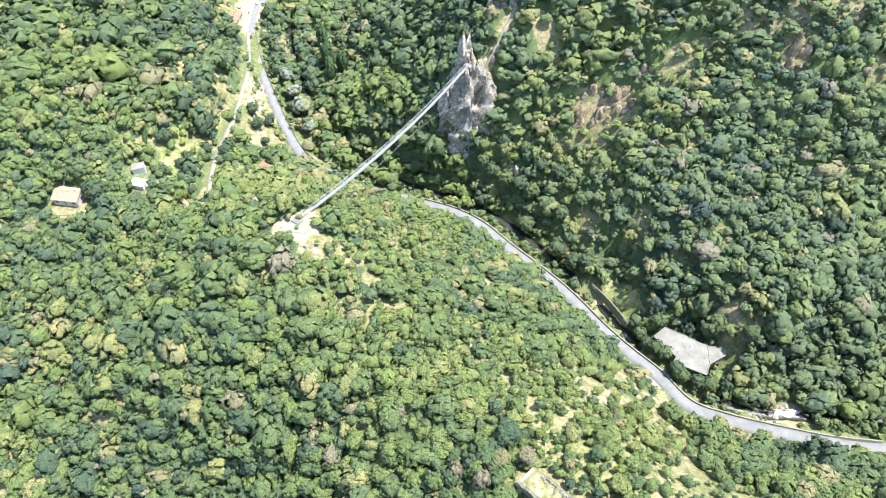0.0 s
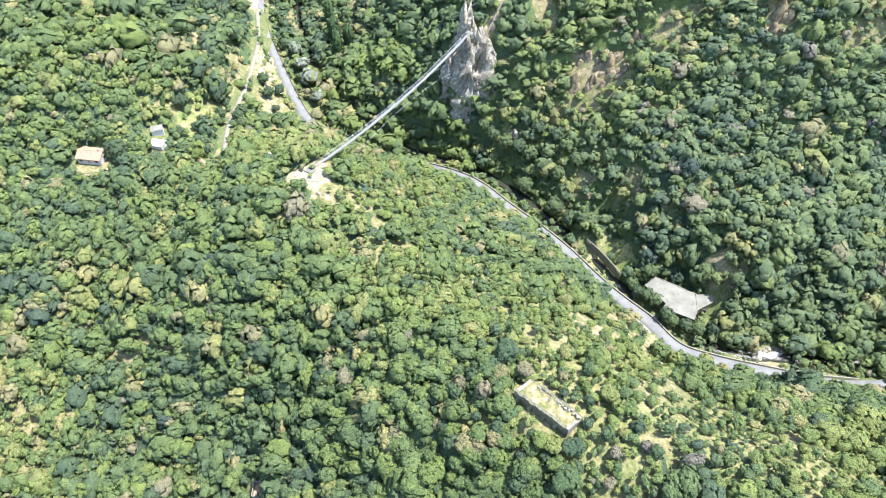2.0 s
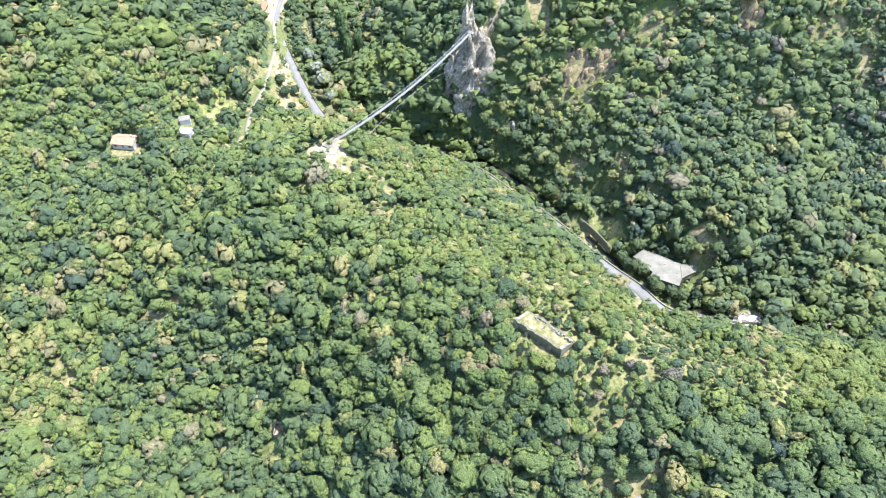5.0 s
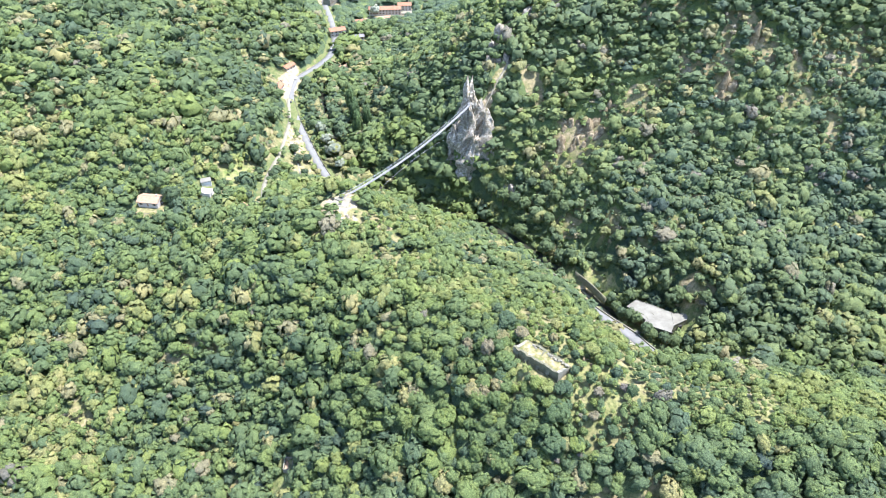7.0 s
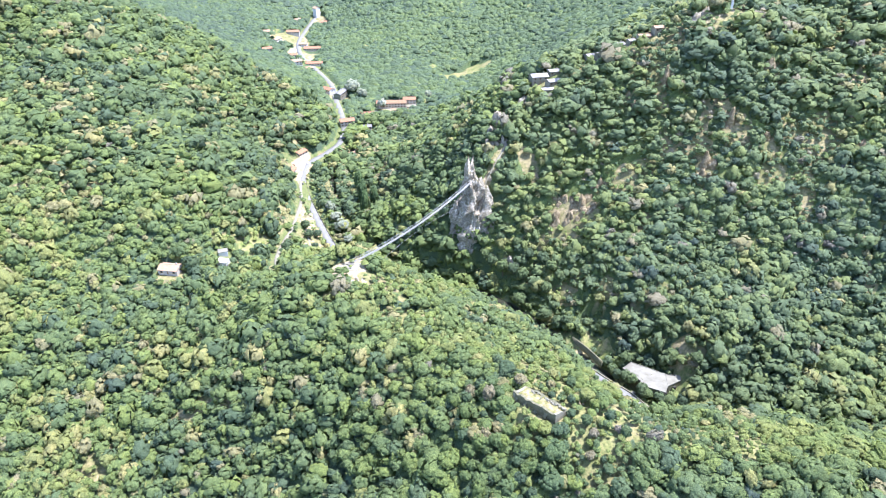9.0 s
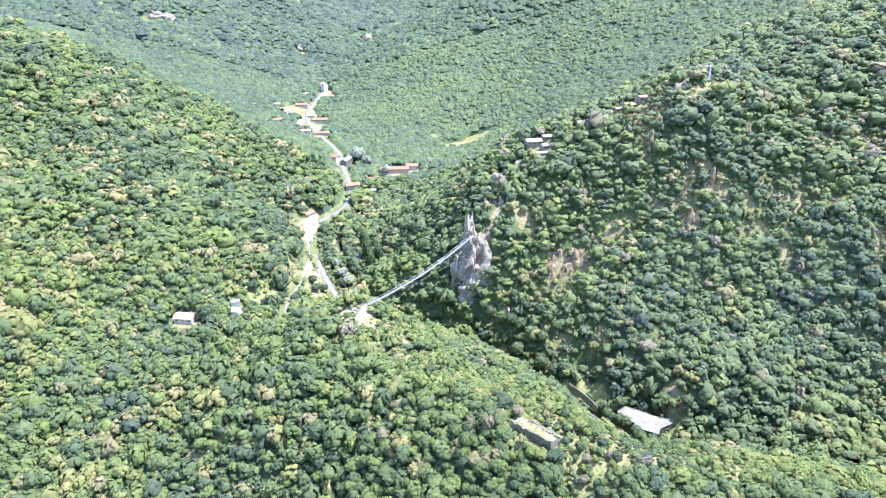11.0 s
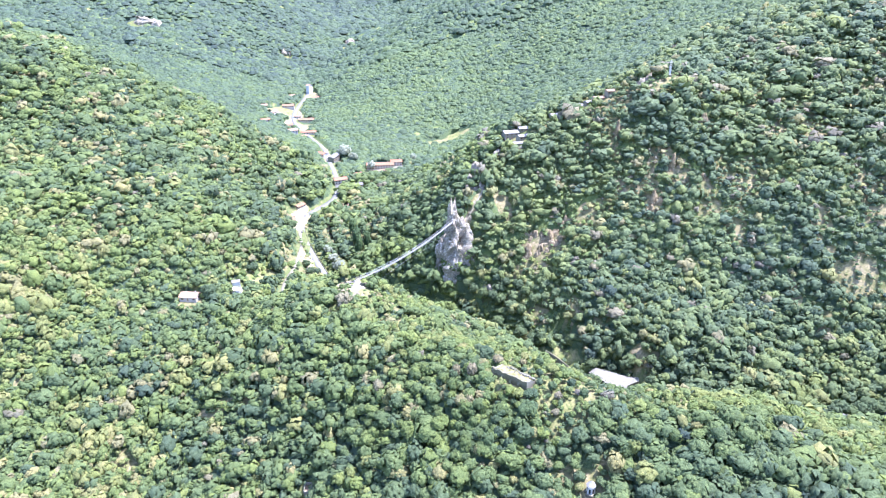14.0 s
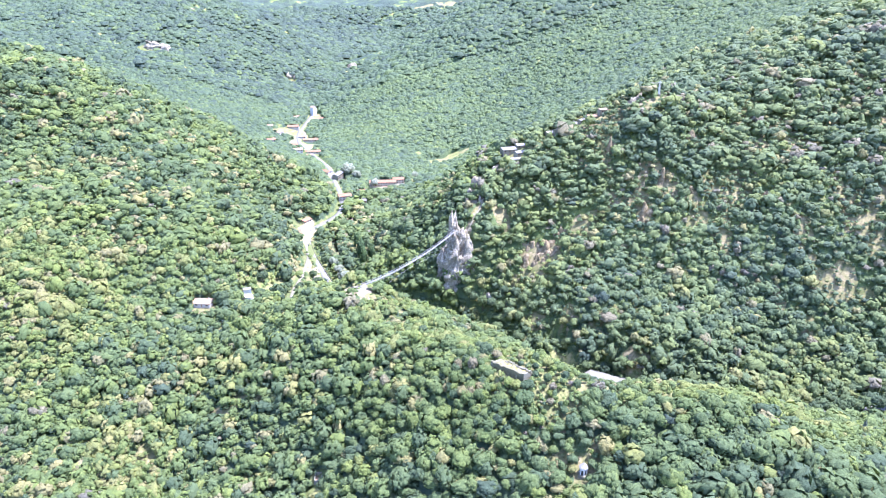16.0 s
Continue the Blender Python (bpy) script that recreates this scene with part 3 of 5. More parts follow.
def wall_along(name, line, thick, top, bottom, mat, label, cap=None, step=3.0):
    """A wall along a line, from bottom below it to top above it; the capping stones are its parts."""
    pts = rounded(line, step)
    v, f = [], []
    for i, p in enumerate(pts):
        d = pts[min(i + 1, len(pts) - 1)] - pts[max(i - 1, 0)]
        s = Vector((-d.y, d.x, 0)).normalized() * thick / 2
        for o, z in ((-1, -bottom), (-1, top), (1, top), (1, -bottom)):
            v.append(p + s * o + Vector((0, 0, z)))
    for i in range(len(pts) - 1):
        for k in range(3):
            f.append((4 * i + k, 4 * i + k + 1, 4 * i + 5 + k, 4 * i + 4 + k))
    n = 4 * (len(pts) - 1)
    f += [(0, 3, 2, 1), (n, n + 1, n + 2, n + 3)]
    ob = tagged(mesh_np(name, np.array(v), np.array(f), mat), label, "wall", kind="structure")
    if cap:
        bm = box(bmesh.new(), -step / 2 + 0.02, step / 2 - 0.02, -thick / 2 - 0.06, thick / 2 + 0.06, 0, 0.14, 0.03)
        first = part("capstone", bm, cap, ob)
        for i, (a, b) in enumerate(zip(pts, pts[1:])):
            d = b - a
            m = Matrix.LocRotScale((a + b) / 2 + Vector((0, 0, top + 0.003)), Euler((0, 0, math.atan2(d.y, d.x))), (d.length / step, 1, 1))
            if i == 0:
                first.matrix_basis = m
            else:
                share("capstone", first.data, ob, m)
    return ob


wall_along("parapet", beside(ROAD, -3.9, 5, 19), 0.5, 0.75, 5.5, M_STONE, "dark stone parapet wall between road and stream", M_LIGHTSTONE)
wall_along("parapet", beside(ROAD, -3.7, 20, 26), 0.4, 0.6, 2.5, M_STONE, "low stone parapet wall of the village road")
wall_along("terrace_wall", [(82.5, 215.3, 3.4), (87, 209, 3.2), (91.2, 202.8, 3.0), (98, 190, 2.6)], 0.8, 0.5, 5.0, M_STONE, "old stone terrace wall over the stream")
wall_along("weir", [(150, 146, -3.6), (156, 143, -3.6), (163, 143, -3.4)], 1.2, 0.6, 2.0, M_CONCRETE, "broken concrete weir in the stream")

CLEAR = []  # footprints of buildings: x, y, radius


# ---- rocks ----
def ico(level):
    bm = bmesh.new()
    bmesh.ops.create_icosphere(bm, subdivisions=level, radius=1.0)
    bm.verts.ensure_lookup_table()
    v = np.array([x.co[:] for x in bm.verts])
    f = np.array([[x.index for x in y.verts] for y in bm.faces])
    bm.free()
    return v, f


def crag_mesh(lobes, seed):
    """Fissured rock: upright fins with ledges, ribs and cracks; lobes of (x, y, foot, top, half width, half depth)."""
    vs, fs, base = [], [], 0
    for i, (x, y, z0, z1, rx, ry) in enumerate(lobes):
        tall = z1 - z0
        nr, na = int(np.clip(tall / 2.0, 5, 30)), int(np.clip(4.2 * (rx + ry) / 2.0, 9, 34))
        h, a = np.meshgrid(np.linspace(0, 1, nr), np.arange(na) * 2 * np.pi / na, indexing="ij")
        k = 13.7 * i + 5.1 * seed
        ca, sa = np.cos(a), np.sin(a)
        rib = np.round(3.5 * fbm(ca * 1.9 + k + 0.9 * h * tall / 14, sa * 1.9 - k - 0.6 * h * tall / 14, 1.0, 3, 61)) / 3.5
        crack = np.abs(fbm(ca * 2.2 - k, sa * 2.2 + k + 0.5 * h * tall / 12, 1.0, 2, 63))
        ledge = np.round(3 * fbm(h * tall / 6.0 + k, 1.3 * ca + 0.9 * sa + k, 1.0, 3, 65)) / 3
        chip = fbm(h * tall / 2.2 + 3 * ca, 4 * sa + k, 1.0, 2, 67)
        rad = (1.0 - 0.62 * h ** 2.0) * (1 + 0.46 * rib + 0.40 * ledge + 0.24 * chip) - 0.4 * np.clip(0.12 - crack, 0, 1) / 0.12
        rad = np.clip(rad, 0.12, 1.6)
        lean = 0.25 * fbm(h * 1.7 + k, h * 0 + k, 1.0, 2, 69)
        px, py = x + rx * (rad * ca + lean), y + ry * (rad * sa + 0.5 * lean)
        crown = 1 - 0.34 * np.clip(0.5 + 0.9 * fbm(ca * 1.7 + k, sa * 1.7, 1.0, 2, 73), 0, 1) * h ** 2
        pz = z0 + tall * h * crown
        v = np.stack([px, py, pz], -1).reshape(-1, 3)
        top = v.reshape(nr, na, 3)[-1].mean(0) + [0, 0, 0.04 * tall]
        j = np.arange(na)
        j1 = (j + 1) % na
        for r in range(nr - 1):
            lo, hi = base + r * na, base + (r + 1) * na
            fs += [np.stack([lo + j, lo + j1, hi + j1], -1), np.stack([lo + j, hi + j1, hi + j], -1)]
        fs.append(np.stack([base + (nr - 1) * na + j, base + (nr - 1) * na + j1, np.full(na, base + nr * na)], -1))
        vs += [v, top[None]]
        base += nr * na + 1
    return np.concatenate(vs), np.concatenate(fs)


def crag(lobes, seed, label, name="rock_outcrop", group="outcrops on the slopes", split=True, mat=M_ROCK):
    """A thing of rock: one mesh, or a base with every fin as a part."""
    if not split:
        v, f = crag_mesh(lobes, seed)
        return tagged(mesh_np(name, v, f, M_ROCK), label, "rock", group)
    base = tagged(new(name), label, "rock", group)
    base.location = (lobes[0][0], lobes[0][1], lobes[0][2] + 4)
    for i, lobe in enumerate(lobes):
        v, f = crag_mesh([lobe], seed + 3 * i)
        mesh_np("rock_fin", v - np.array(base.location), f, mat, base)
    return base


pillar = crag([(22, 311, 14, 76, 12, 10), (12, 311, 14, 80, 10, 10), (4, 315, 14, 66, 8, 11), (17, 305, 14, 58, 8, 6), (13, 320, 48, 97, 5.5, 5.5), (20, 318, 40, 84, 9, 8), (30, 307, 14, 52, 8, 7), (9, 321, 46, 82, 6, 6), (11, 306, 14, 46, 7, 6)],
              3, "tall fissured grey rock pillar that carries the footbridge", "rock_pillar", "", False)
OUTCROPS = [  # x, y, width, depth, height, seed
    (79, 301, 6, 4, 15, 11), (89, 297, 5, 4, 14, 12), (98, 302, 6, 4, 16, 13), (106, 296, 5, 4, 12, 14), (86, 309, 5, 4, 10, 15), (112, 309, 4, 3, 9, 16), (183, 295, 5, 4, 14, 17), (180, 289, 4, 3, 9, 18), (202, 313, 4, 4, 17, 19), (163, 351, 4, 4, 18, 20),
    (38, 374, 8, 6, 17, 21), (31, 366, 5, 4, 13, 22), (28, 352, 5, 4, 12, 23), (40, 350, 4, 4, 8, 24), (48, 362, 5, 4, 9, 25), (58, 384, 6, 4, 8, 26), (64, 395, 4, 4, 6, 27)]
OUTCROPS += [(195, 397, 6, 5, 8, 28), (203, 401, 5, 4, 7, 29), (190, 402, 4, 4, 5, 30), (-91, 220, 4, 4, 9, 31), (-87, 224, 3, 3, 6, 32), (-60, 182, 3, 3, 2.2, 35), (45, 286, 5, 4, 7, 36), (140, 345, 4, 4, 8, 37), (225, 300, 4, 3, 7, 38), (238, 345, 5, 4, 9, 39), (286, 285, 4, 3, 6, 40)]
OUTCROPS += [(53.5, 73, 1.6, 1.4, 3.2, 41), (56, 70, 1.3, 1.2, 2.2, 42)]
for ox, oy, ow, od, oh, osd in OUTCROPS:
    oz = land_at(ox, oy)
    oh, ow = oh * (0.55 if osd < 17 else 0.8), ow * 1.25
    rng_o = random.Random(osd)
    fins = [(ox, oy, oz - 4, oz + oh, 0.55 * ow, 0.7 * od)]
    for i in range(5):
        fx, fy = ox + rng_o.uniform(-1.1, 1.1) * ow, oy + rng_o.uniform(-0.8, 0.6) * od
        fz = land_at(fx, fy)
        fins.append((fx, fy, fz - 4, fz + oh * rng_o.uniform(0.15, 0.6), rng_o.uniform(0.4, 0.8) * ow, rng_o.uniform(0.35, 0.7) * od))
    crag(fins, osd, "weathered brownish rock outcrop among scrub on the slope", mat=M_BROWN_ROCK) if osd < 21 or osd > 36 else crag(fins, osd, "weathered grey rock outcrop among scrub on the slope")
    CLEAR.append((ox, oy - 2, max(ow * 0.75, 2.5)))
for ox, oy, ow, oh, osd in [(-600, 1238, 26, 20, 51), (-570, 1232, 16, 12, 52), (-330, 1345, 14, 12, 53), (-272, 1440, 12, 9, 54), (-200, 1560, 20, 12, 55), (-150, 1240, 12, 6, 56)]:
    oz = land_at(ox, oy)
    crag([(ox, oy, oz - 12, oz + oh, ow, 9), (ox + ow, oy, oz - 12, oz + oh * 0.7, ow * 0.7, 8)], osd, "distant bare rock scar on a wooded hill")
    CLEAR.append((ox, oy - 16, ow * 1.1))
# boulders and white water at the weir
rng_b = random.Random(4)
for i in range(26):
    bx, by = 148 + rng_b.uniform(0, 30), 139 + rng_b.uniform(0, 7.5)
    bm = bmesh.new()
    bmesh.ops.create_icosphere(bm, subdivisions=2, radius=1.0)
    s = rng_b.uniform(0.5, 1.7)
    for v in bm.verts:
        v.co *= s * (1 + 0.35 * noise.noise(v.co * 1.3 + Vector((i * 7, 0, 0))))
        v.co.z *= 0.7
    ob = tagged(part("boulder", bm, M_LIGHTSTONE), "pale water-worn boulder in the stream", "boulder", "boulders in the stream")
    ob.location = (bx, by, land_at(bx, by) + 0.25)
bm = bmesh.new()
bmesh.ops.create_grid(bm, x_segments=14, y_segments=8, size=1.0)
for v in bm.verts:
    v.co = Vector((168 + v.co.x * 6 + v.co.y * 1.5, 141.5 + v.co.y * (1.7 + 0.8 * math.sin(v.co.x * 5)), -3.55 + 0.16 * noise.noise(v.co * 6)))
tagged(part("white_water", bm, M_FOAM), "foaming white water below the weir", "water", kind="structure")


# ---- the footbridge ----
def footbridge(a, b, sag):
    a, b = Vector(a), Vector(b)
    run = b - a
    along, n = run.normalized(), 140
    side = Vector((-along.y, along.x, 0)).normalized()
    base = tagged(new("suspension_footbridge"), "long slender steel cable footbridge across the gorge", "footbridge")
    base.location = a

    def at(t, off=0.0, up=0.0):
        return run * t + side * off + Vector((0, 0, up - 4 * sag * t * (1 - t)))
    bm = box(bmesh.new(), -0.47, 0.47, -0.75, 0.75, -0.05, 0.05)
    first = part("deck_panel", bm, M_PLANK, base)
    for i in range(n):
        t = (i + 0.5) / n
        d = at(t + 0.002) - at(t - 0.002)
        m = Matrix.Translation(at(t)) @ Euler((0, -math.atan2(d.z, math.hypot(d.x, d.y)), math.atan2(along.y, along.x))).to_matrix().to_4x4()
        if i == 0:
            first.matrix_basis = m
        else:
            share("deck_panel", first.data, base, m)
    steps = [i / 70 for i in range(71)]
    for off in (-1.0, 1.0):
        part("walking_cable", tube(bmesh.new(), [at(t, off * 0.8, -0.10) for t in steps], 0.06), M_STEEL, base)
        part("handrail_cable", tube(bmesh.new(), [at(t, off * 1.1, 1.25) for t in steps], 0.06), M_STEEL, base)
        part("upper_cable", tube(bmesh.new(), [at(t, off * 1.15, 1.55) for t in steps], 0.05), M_STEEL, base)
        bm = bmesh.new()
        for i in range(n):
            t0, t1 = i / n, (i + 1) / n
            tube(bm, [at(t0, off, 0), at(t1, off * 1.1, 1.2)], 0.014, 3)
            tube(bm, [at(t1, off, 0), at(t0, off * 1.1, 1.2)], 0.014, 3)
            tube(bm, [at(t0, off, 0.6), at(t1, off, 0.6)], 0.012, 3)
        part("side_net", bm, M_STEEL, base)
        bm = tube(bmesh.new(), [(0, 0, -0.1), (0, 0, 1.3)], 0.035, 4)
        hang = part("hanger", bm, M_STEEL, base)
        for i in range(1, 71):
            m = Matrix.Translation(at((i - 0.5) / 70, off * 1.05))
            if i == 1:
                hang.matrix_basis = m
            else:
                share("hanger", hang.data, base, m)
        # wind guys: cables that bow out below the deck to lower anchors in the rock
        lo, hi = Vector((0, 0, -13)) + side * off * 9 + along * 4, run + Vector((0, 0, -24)) + side * off * 7 - along * 3
        guy = []
        for t in [i / 24 for i in range(25)]:
            p = lo.lerp(hi, t)
            q = at(t, off * 2.2, -1.0)
            w = (4 * t * (1 - t)) ** 0.8
            guy.append(p.lerp(q, 0.9 * w))
        part("wind_guy", tube(bmesh.new(), guy, 0.06, 4), M_STEEL, base)
        for k in range(3, 22, 3):
            part("guy_tie", tube(bmesh.new(), [guy[k], at(k / 24, off * 0.9, -0.1)], 0.025, 3), M_STEEL, base)
    for t, s in ((0.0, -1), (1.0, 1)):
        bm = box(bmesh.new(), -1.6, 1.6, -2.2, 2.2, -3.0, 0.15, 0.08)
        ob = part("abutment", bm, M_CONCRETE, base, "concrete abutment")
        ob.matrix_basis = Matrix.Translation(at(t) + along * s * 1.5) @ Matrix.Rotation(math.atan2(along.y, along.x), 4, "Z")
        for off in (-1.15, 1.15):
            part("portal_post", tube(bmesh.new(), [at(t, off, -1.0) + along * s * 0.4, at(t, off, 2.4) + along * s * 0.4], 0.13, 6), M_STEEL, base)
    return base


footbridge((-64.5, 196.5, 77.2), (13.5, 313.0, 77.0), 5.2)
bm = bmesh.new()
bmesh.ops.create_grid(bm, x_segments=20, y_segments=16, size=1.0)
for v in bm.verts:
    edge = max(0.0, max(abs(v.co.x), abs(v.co.y)) - 0.7) * 12
    v.co = Vector((-64.5 + v.co.x * 7.2 + v.co.y * 1.5, 192.6 + v.co.y * 6.4, 76.75 + 0.35 * noise.noise(v.co * 5) - edge))
tagged(part("landing", bm, M_GRAVEL), "bare whitish landing of crushed rock at the footbridge", "landing", kind="structure")


# ---- buildings ----
def window(parent, x, y, z, turn, w=1.0, h=1.3):
    """A window on a wall that faces turn degrees: frame, pane and two shutters."""
    m = Matrix.Translation((x, y, z)) @ Matrix.Rotation(radians(turn), 4, "Z")
    bm = box(bmesh.new(), -w / 2 - 0.12, w / 2 + 0.12, -0.05, 0.12, -h / 2 - 0.12, h / 2 + 0.12, 0.02)
    win = part("window", bm, M_LIGHTSTONE, parent)
    win.matrix_basis = m
    part("pane", box(bmesh.new(), -w / 2, w / 2, -0.07, 0.0, -h / 2, h / 2), M_GLASS, win)
    for s in (-1, 1):
        x0 = s * (w / 2 + 0.42)
        part("shutter", box(bmesh.new(), x0 - 0.27, x0 + 0.27, -0.09, -0.03, -h / 2, h / 2, 0.01), M_SHUTTER, win)


def house(x, y, L, W, H, turn, roof_mat, wall_mat, label, group="", pitch=0.36, flat=False, chimney=True, windows=True, z=None, name="house", category="house"):
    """A house with its walls, roof, chimney, door and windows; L along its ridge."""
    z = land_at(x, y) if z is None else z
    base = tagged(new(name), label, category, group)
    base.matrix_basis = Matrix.Translation((x, y, z)) @ Matrix.Rotation(radians(turn), 4, "Z")
    CLEAR.append((x, y, 0.5 * math.hypot(L, W) * 0.92 + 1.6))
    CLEAR.append((x + 4, y - 9, 0.3 * L))
    rise = 0.0 if flat else W / 2 * pitch
    bm = bmesh.new()
    pts = [(-W / 2, -4.0), (W / 2, -4.0), (W / 2, H), (0, H + rise), (-W / 2, H)] if rise else [(-W / 2, -4.0), (W / 2, -4.0), (W / 2, H), (-W / 2, H)]
    ends = []
    for s in (-1, 1):
        ends.append([bm.verts.new((s * L / 2, a, b)) for a, b in pts])
    bm.faces.new(ends[0][::-1])
    bm.faces.new(ends[1])
    for i in range(len(pts)):
        j = (i + 1) % len(pts)
        bm.faces.new((ends[0][i], ends[0][j], ends[1][j], ends[1][i]))
    part("wall", bm, wall_mat, base)
    bm = bmesh.new()
    o, th = 0.55, 0.28
    if rise:
        for s in (-1, 1):
            e, ez = s * (W / 2 + o), H - o * pitch
            q = []
            for lx in (-L / 2 - o, L / 2 + o):
                q.append([bm.verts.new(c) for c in ((lx, e, ez + 0.02), (lx, 0.0, H + rise + 0.02), (lx, 0.0, H + rise + th), (lx, e, ez + th))])
            for i in range(4):
                j = (i + 1) % 4
                bm.faces.new((q[0][i], q[0][j], q[1][j], q[1][i]))
            bm.faces.new(q[0])
            bm.faces.new(q[1][::-1])
        bmesh.ops.recalc_face_normals(bm, faces=bm.faces)
    else:
        box(bm, -L / 2 - 0.3, L / 2 + 0.3, -W / 2 - 0.3, W / 2 + 0.3, H + 0.003, H + 0.35, 0.04)
    roof = part("roof", bm, roof_mat, base)
    if chimney and rise:
        part("chimney", box(bmesh.new(), L * 0.28, L * 0.28 + 0.9, -0.4 + W * 0.12, 0.4 + W * 0.12, H + rise * 0.5, H + rise + 1.1, 0.04), wall_mat, roof)
    if rise:
        part("ridge_tiles", tube(bmesh.new(), [(-L / 2 - o, 0, H + rise + th), (L / 2 + o, 0, H + rise + th)], 0.16, 5), roof_mat, roof)
    if windows:
        rows = max(1, int(H // 2.8))
        for fl in range(rows):
            wz = H - 1.5 - 2.8 * (rows - 1 - fl)
            cols = max(2, int(L // 3.6))
            for c in range(cols):
                wx_ = -L / 2 + L * (c + 0.5) / cols
                if fl == 0 and c == cols // 2:
                    part("door", box(bmesh.new(), wx_ - 0.55, wx_ + 0.55, -W / 2 - 0.06, -W / 2 + 0.05, max(wz - 1.6, -0.2), wz + 0.75, 0.02), M_SHUTTER, base)
                else:
                    window(base, wx_, -W / 2, wz, 0)
            window(base, L / 2, 0, wz, 90)
    return base


house(-202, 246.5, 14, 9.5, 4.6, -8, M_PALETILE, M_PLASTER, "white house with a pale orange clay roof among trees", pitch=0.42, z=37.6)
wall_along("garden_wall", [(-215, 236, 37.4), (-205, 234.5, 37.6), (-194, 235.5, 37.6)], 0.4, 0.9, 1.5, M_STONE, "low hedge-covered garden wall below the house")
house(-171, 268, 6.5, 5, 3.0, 20, M_CONCRETE, M_WHITE, "small white garden shed with a flat roof", "garden sheds", flat=True, windows=False, name="shed", category="shed")
house(-168, 257, 8, 5.5, 2.6, -12, M_WHITE, M_WHITE, "low white garden shed with a flat roof", "garden sheds", flat=True, windows=False, name="shed", category="shed")
CLEAR.extend([(-106, 377, 5.5), (-100, 359, 5.5), (-113, 392, 5), (-94, 342, 4.5), (-93, 217, 5), (-89, 214, 4), (-137, 240, 4.5), (-143, 243, 4), (-171, 262, 4.5), (-168, 251, 5), (-164, 258, 4), (-203, 238, 6), (-196, 238, 5)])
wall_along("terrace_wall", [(-160, 253, 37), (-152, 250, 38), (-141, 244, 40), (-132, 234, 41.5)], 2.2, 1.2, 2.0, M_PALETILE, "broken reddish masonry terrace")
house(-108, 293, 9, 4, 2.0, -35, M_TILE, M_PLASTER, "low clay-roofed lean-to beside the road", "roadside buildings", windows=False, name="lean_to", category="shed")
house(-163, 462, 16, 8, 7, 84, M_TILE, M_PLASTER, "plastered roadside house with a red clay roof", "roadside buildings", z=13.5)
house(-165, 482, 14, 8, 6, 90, M_PALETILE, M_PLASTER, "pale roadside house with a clay roof", "roadside buildings", z=15)
house(-160, 503, 13, 8, 7.5, 60, M_TILE, M_PLASTER, "plastered roadside house with a red clay roof", "roadside buildings", z=16.5)
house(-108, 519, 15, 8, 4, 30, M_PALETILE, M_PLASTER, "low mill house with a clay roof by the stream", "roadside buildings")
TOWN = [  # x, y, length, width, height, turn, roof, walls
    (-291, 920, 14, 10, 7, 10, 0, 0), (-270, 902, 17, 9, 6, 70, 0, 1), (-272, 844, 14, 10, 7, 30, 1, 0), (-255, 957, 20, 11, 7, 5, 1, 0), (-230, 908, 12, 10, 8, 0, 0, 1), (-213, 893, 26, 11, 6, 4, 1, 0), (-231, 828, 13, 10, 10, 10, 1, 1), (-221, 800, 18, 10, 8, 15, 0, 1),
    (-197, 813, 24, 9, 5, 6, 1, 0), (-204, 786, 20, 7, 4, 12, 0, 1)]
TOWN_LOW = [(-214, 1025, 14, 10, 6, 10, 1, 0), (-262, 1030, 12, 9, 6, 40, 0, 0), (-160, 700, 16, 9, 5, -40, 1, 1), (-142, 690, 24, 9, 8, 75, 3, 2), (-75, 673, 38, 12, 6, 4, 1, 0), (-52, 683, 16, 11, 6, 4, 1, 0), (-122, 592, 17, 11, 7, 20, 2, 0), (-103, 590, 20, 8, 4, 15, 3, 0), (-106, 640, 22, 8, 4, 5, 1, 0), (-62, 655, 24, 7, 4, 4, 0, 1)]
ROOFS, WALLS = (M_PALETILE, M_TILE, M_TILE, M_SLATE), (M_PLASTER, M_WHITE, M_CONCRETE)
ROOF_WORDS = ("pale clay roof", "clay tile roof", "red clay roof", "grey roof")
for hx, hy, hl, hw, hh, ht, r, w in TOWN + TOWN_LOW:
    house(hx, hy, hl, hw, hh * (0.7 if hy > 780 else 1.0), ht, ROOFS[r], WALLS[w], ("plastered", "white", "grey rendered")[w] + " hamlet house with a " + ROOF_WORDS[r], "hamlet houses")
house(-233, 1062, 9, 9, 15, -40, M_PALETILE, M_WHITE, "tall narrow white mill tower in the hamlet", windows=False, name="tower", category="tower", pitch=0.5, chimney=False)
bm = bmesh.new()
prism(bm, [(-58, 668), (-26, 670), (-24, 690), (-46, 692)], 14.0, 17.6)
tagged(part("yard", bm, M_GRAVEL), "white gravel yard beside a long building", "yard", kind="structure")
VILLAGE = [(73, 404, 14, 10, 6.5, 12, 9.0), (86, 408, 9, 7, 3.5, 12, 6.0), (84, 392, 12, 7, 3.5, 25, 3.0), (78, 386, 10, 6, 2.2, 10, 3.0), (117, 411, 9, 7, 4.5, 20, 6), (124, 405, 8, 7, 4.5, 20, 5), (139, 413, 10, 7, 4, 25, 5), (148, 408, 6, 5, 3.5, 25, 5), (157, 404, 10, 7, 4.5, 5, 6), (168, 405, 8, 7, 5.5, 10, 6)]
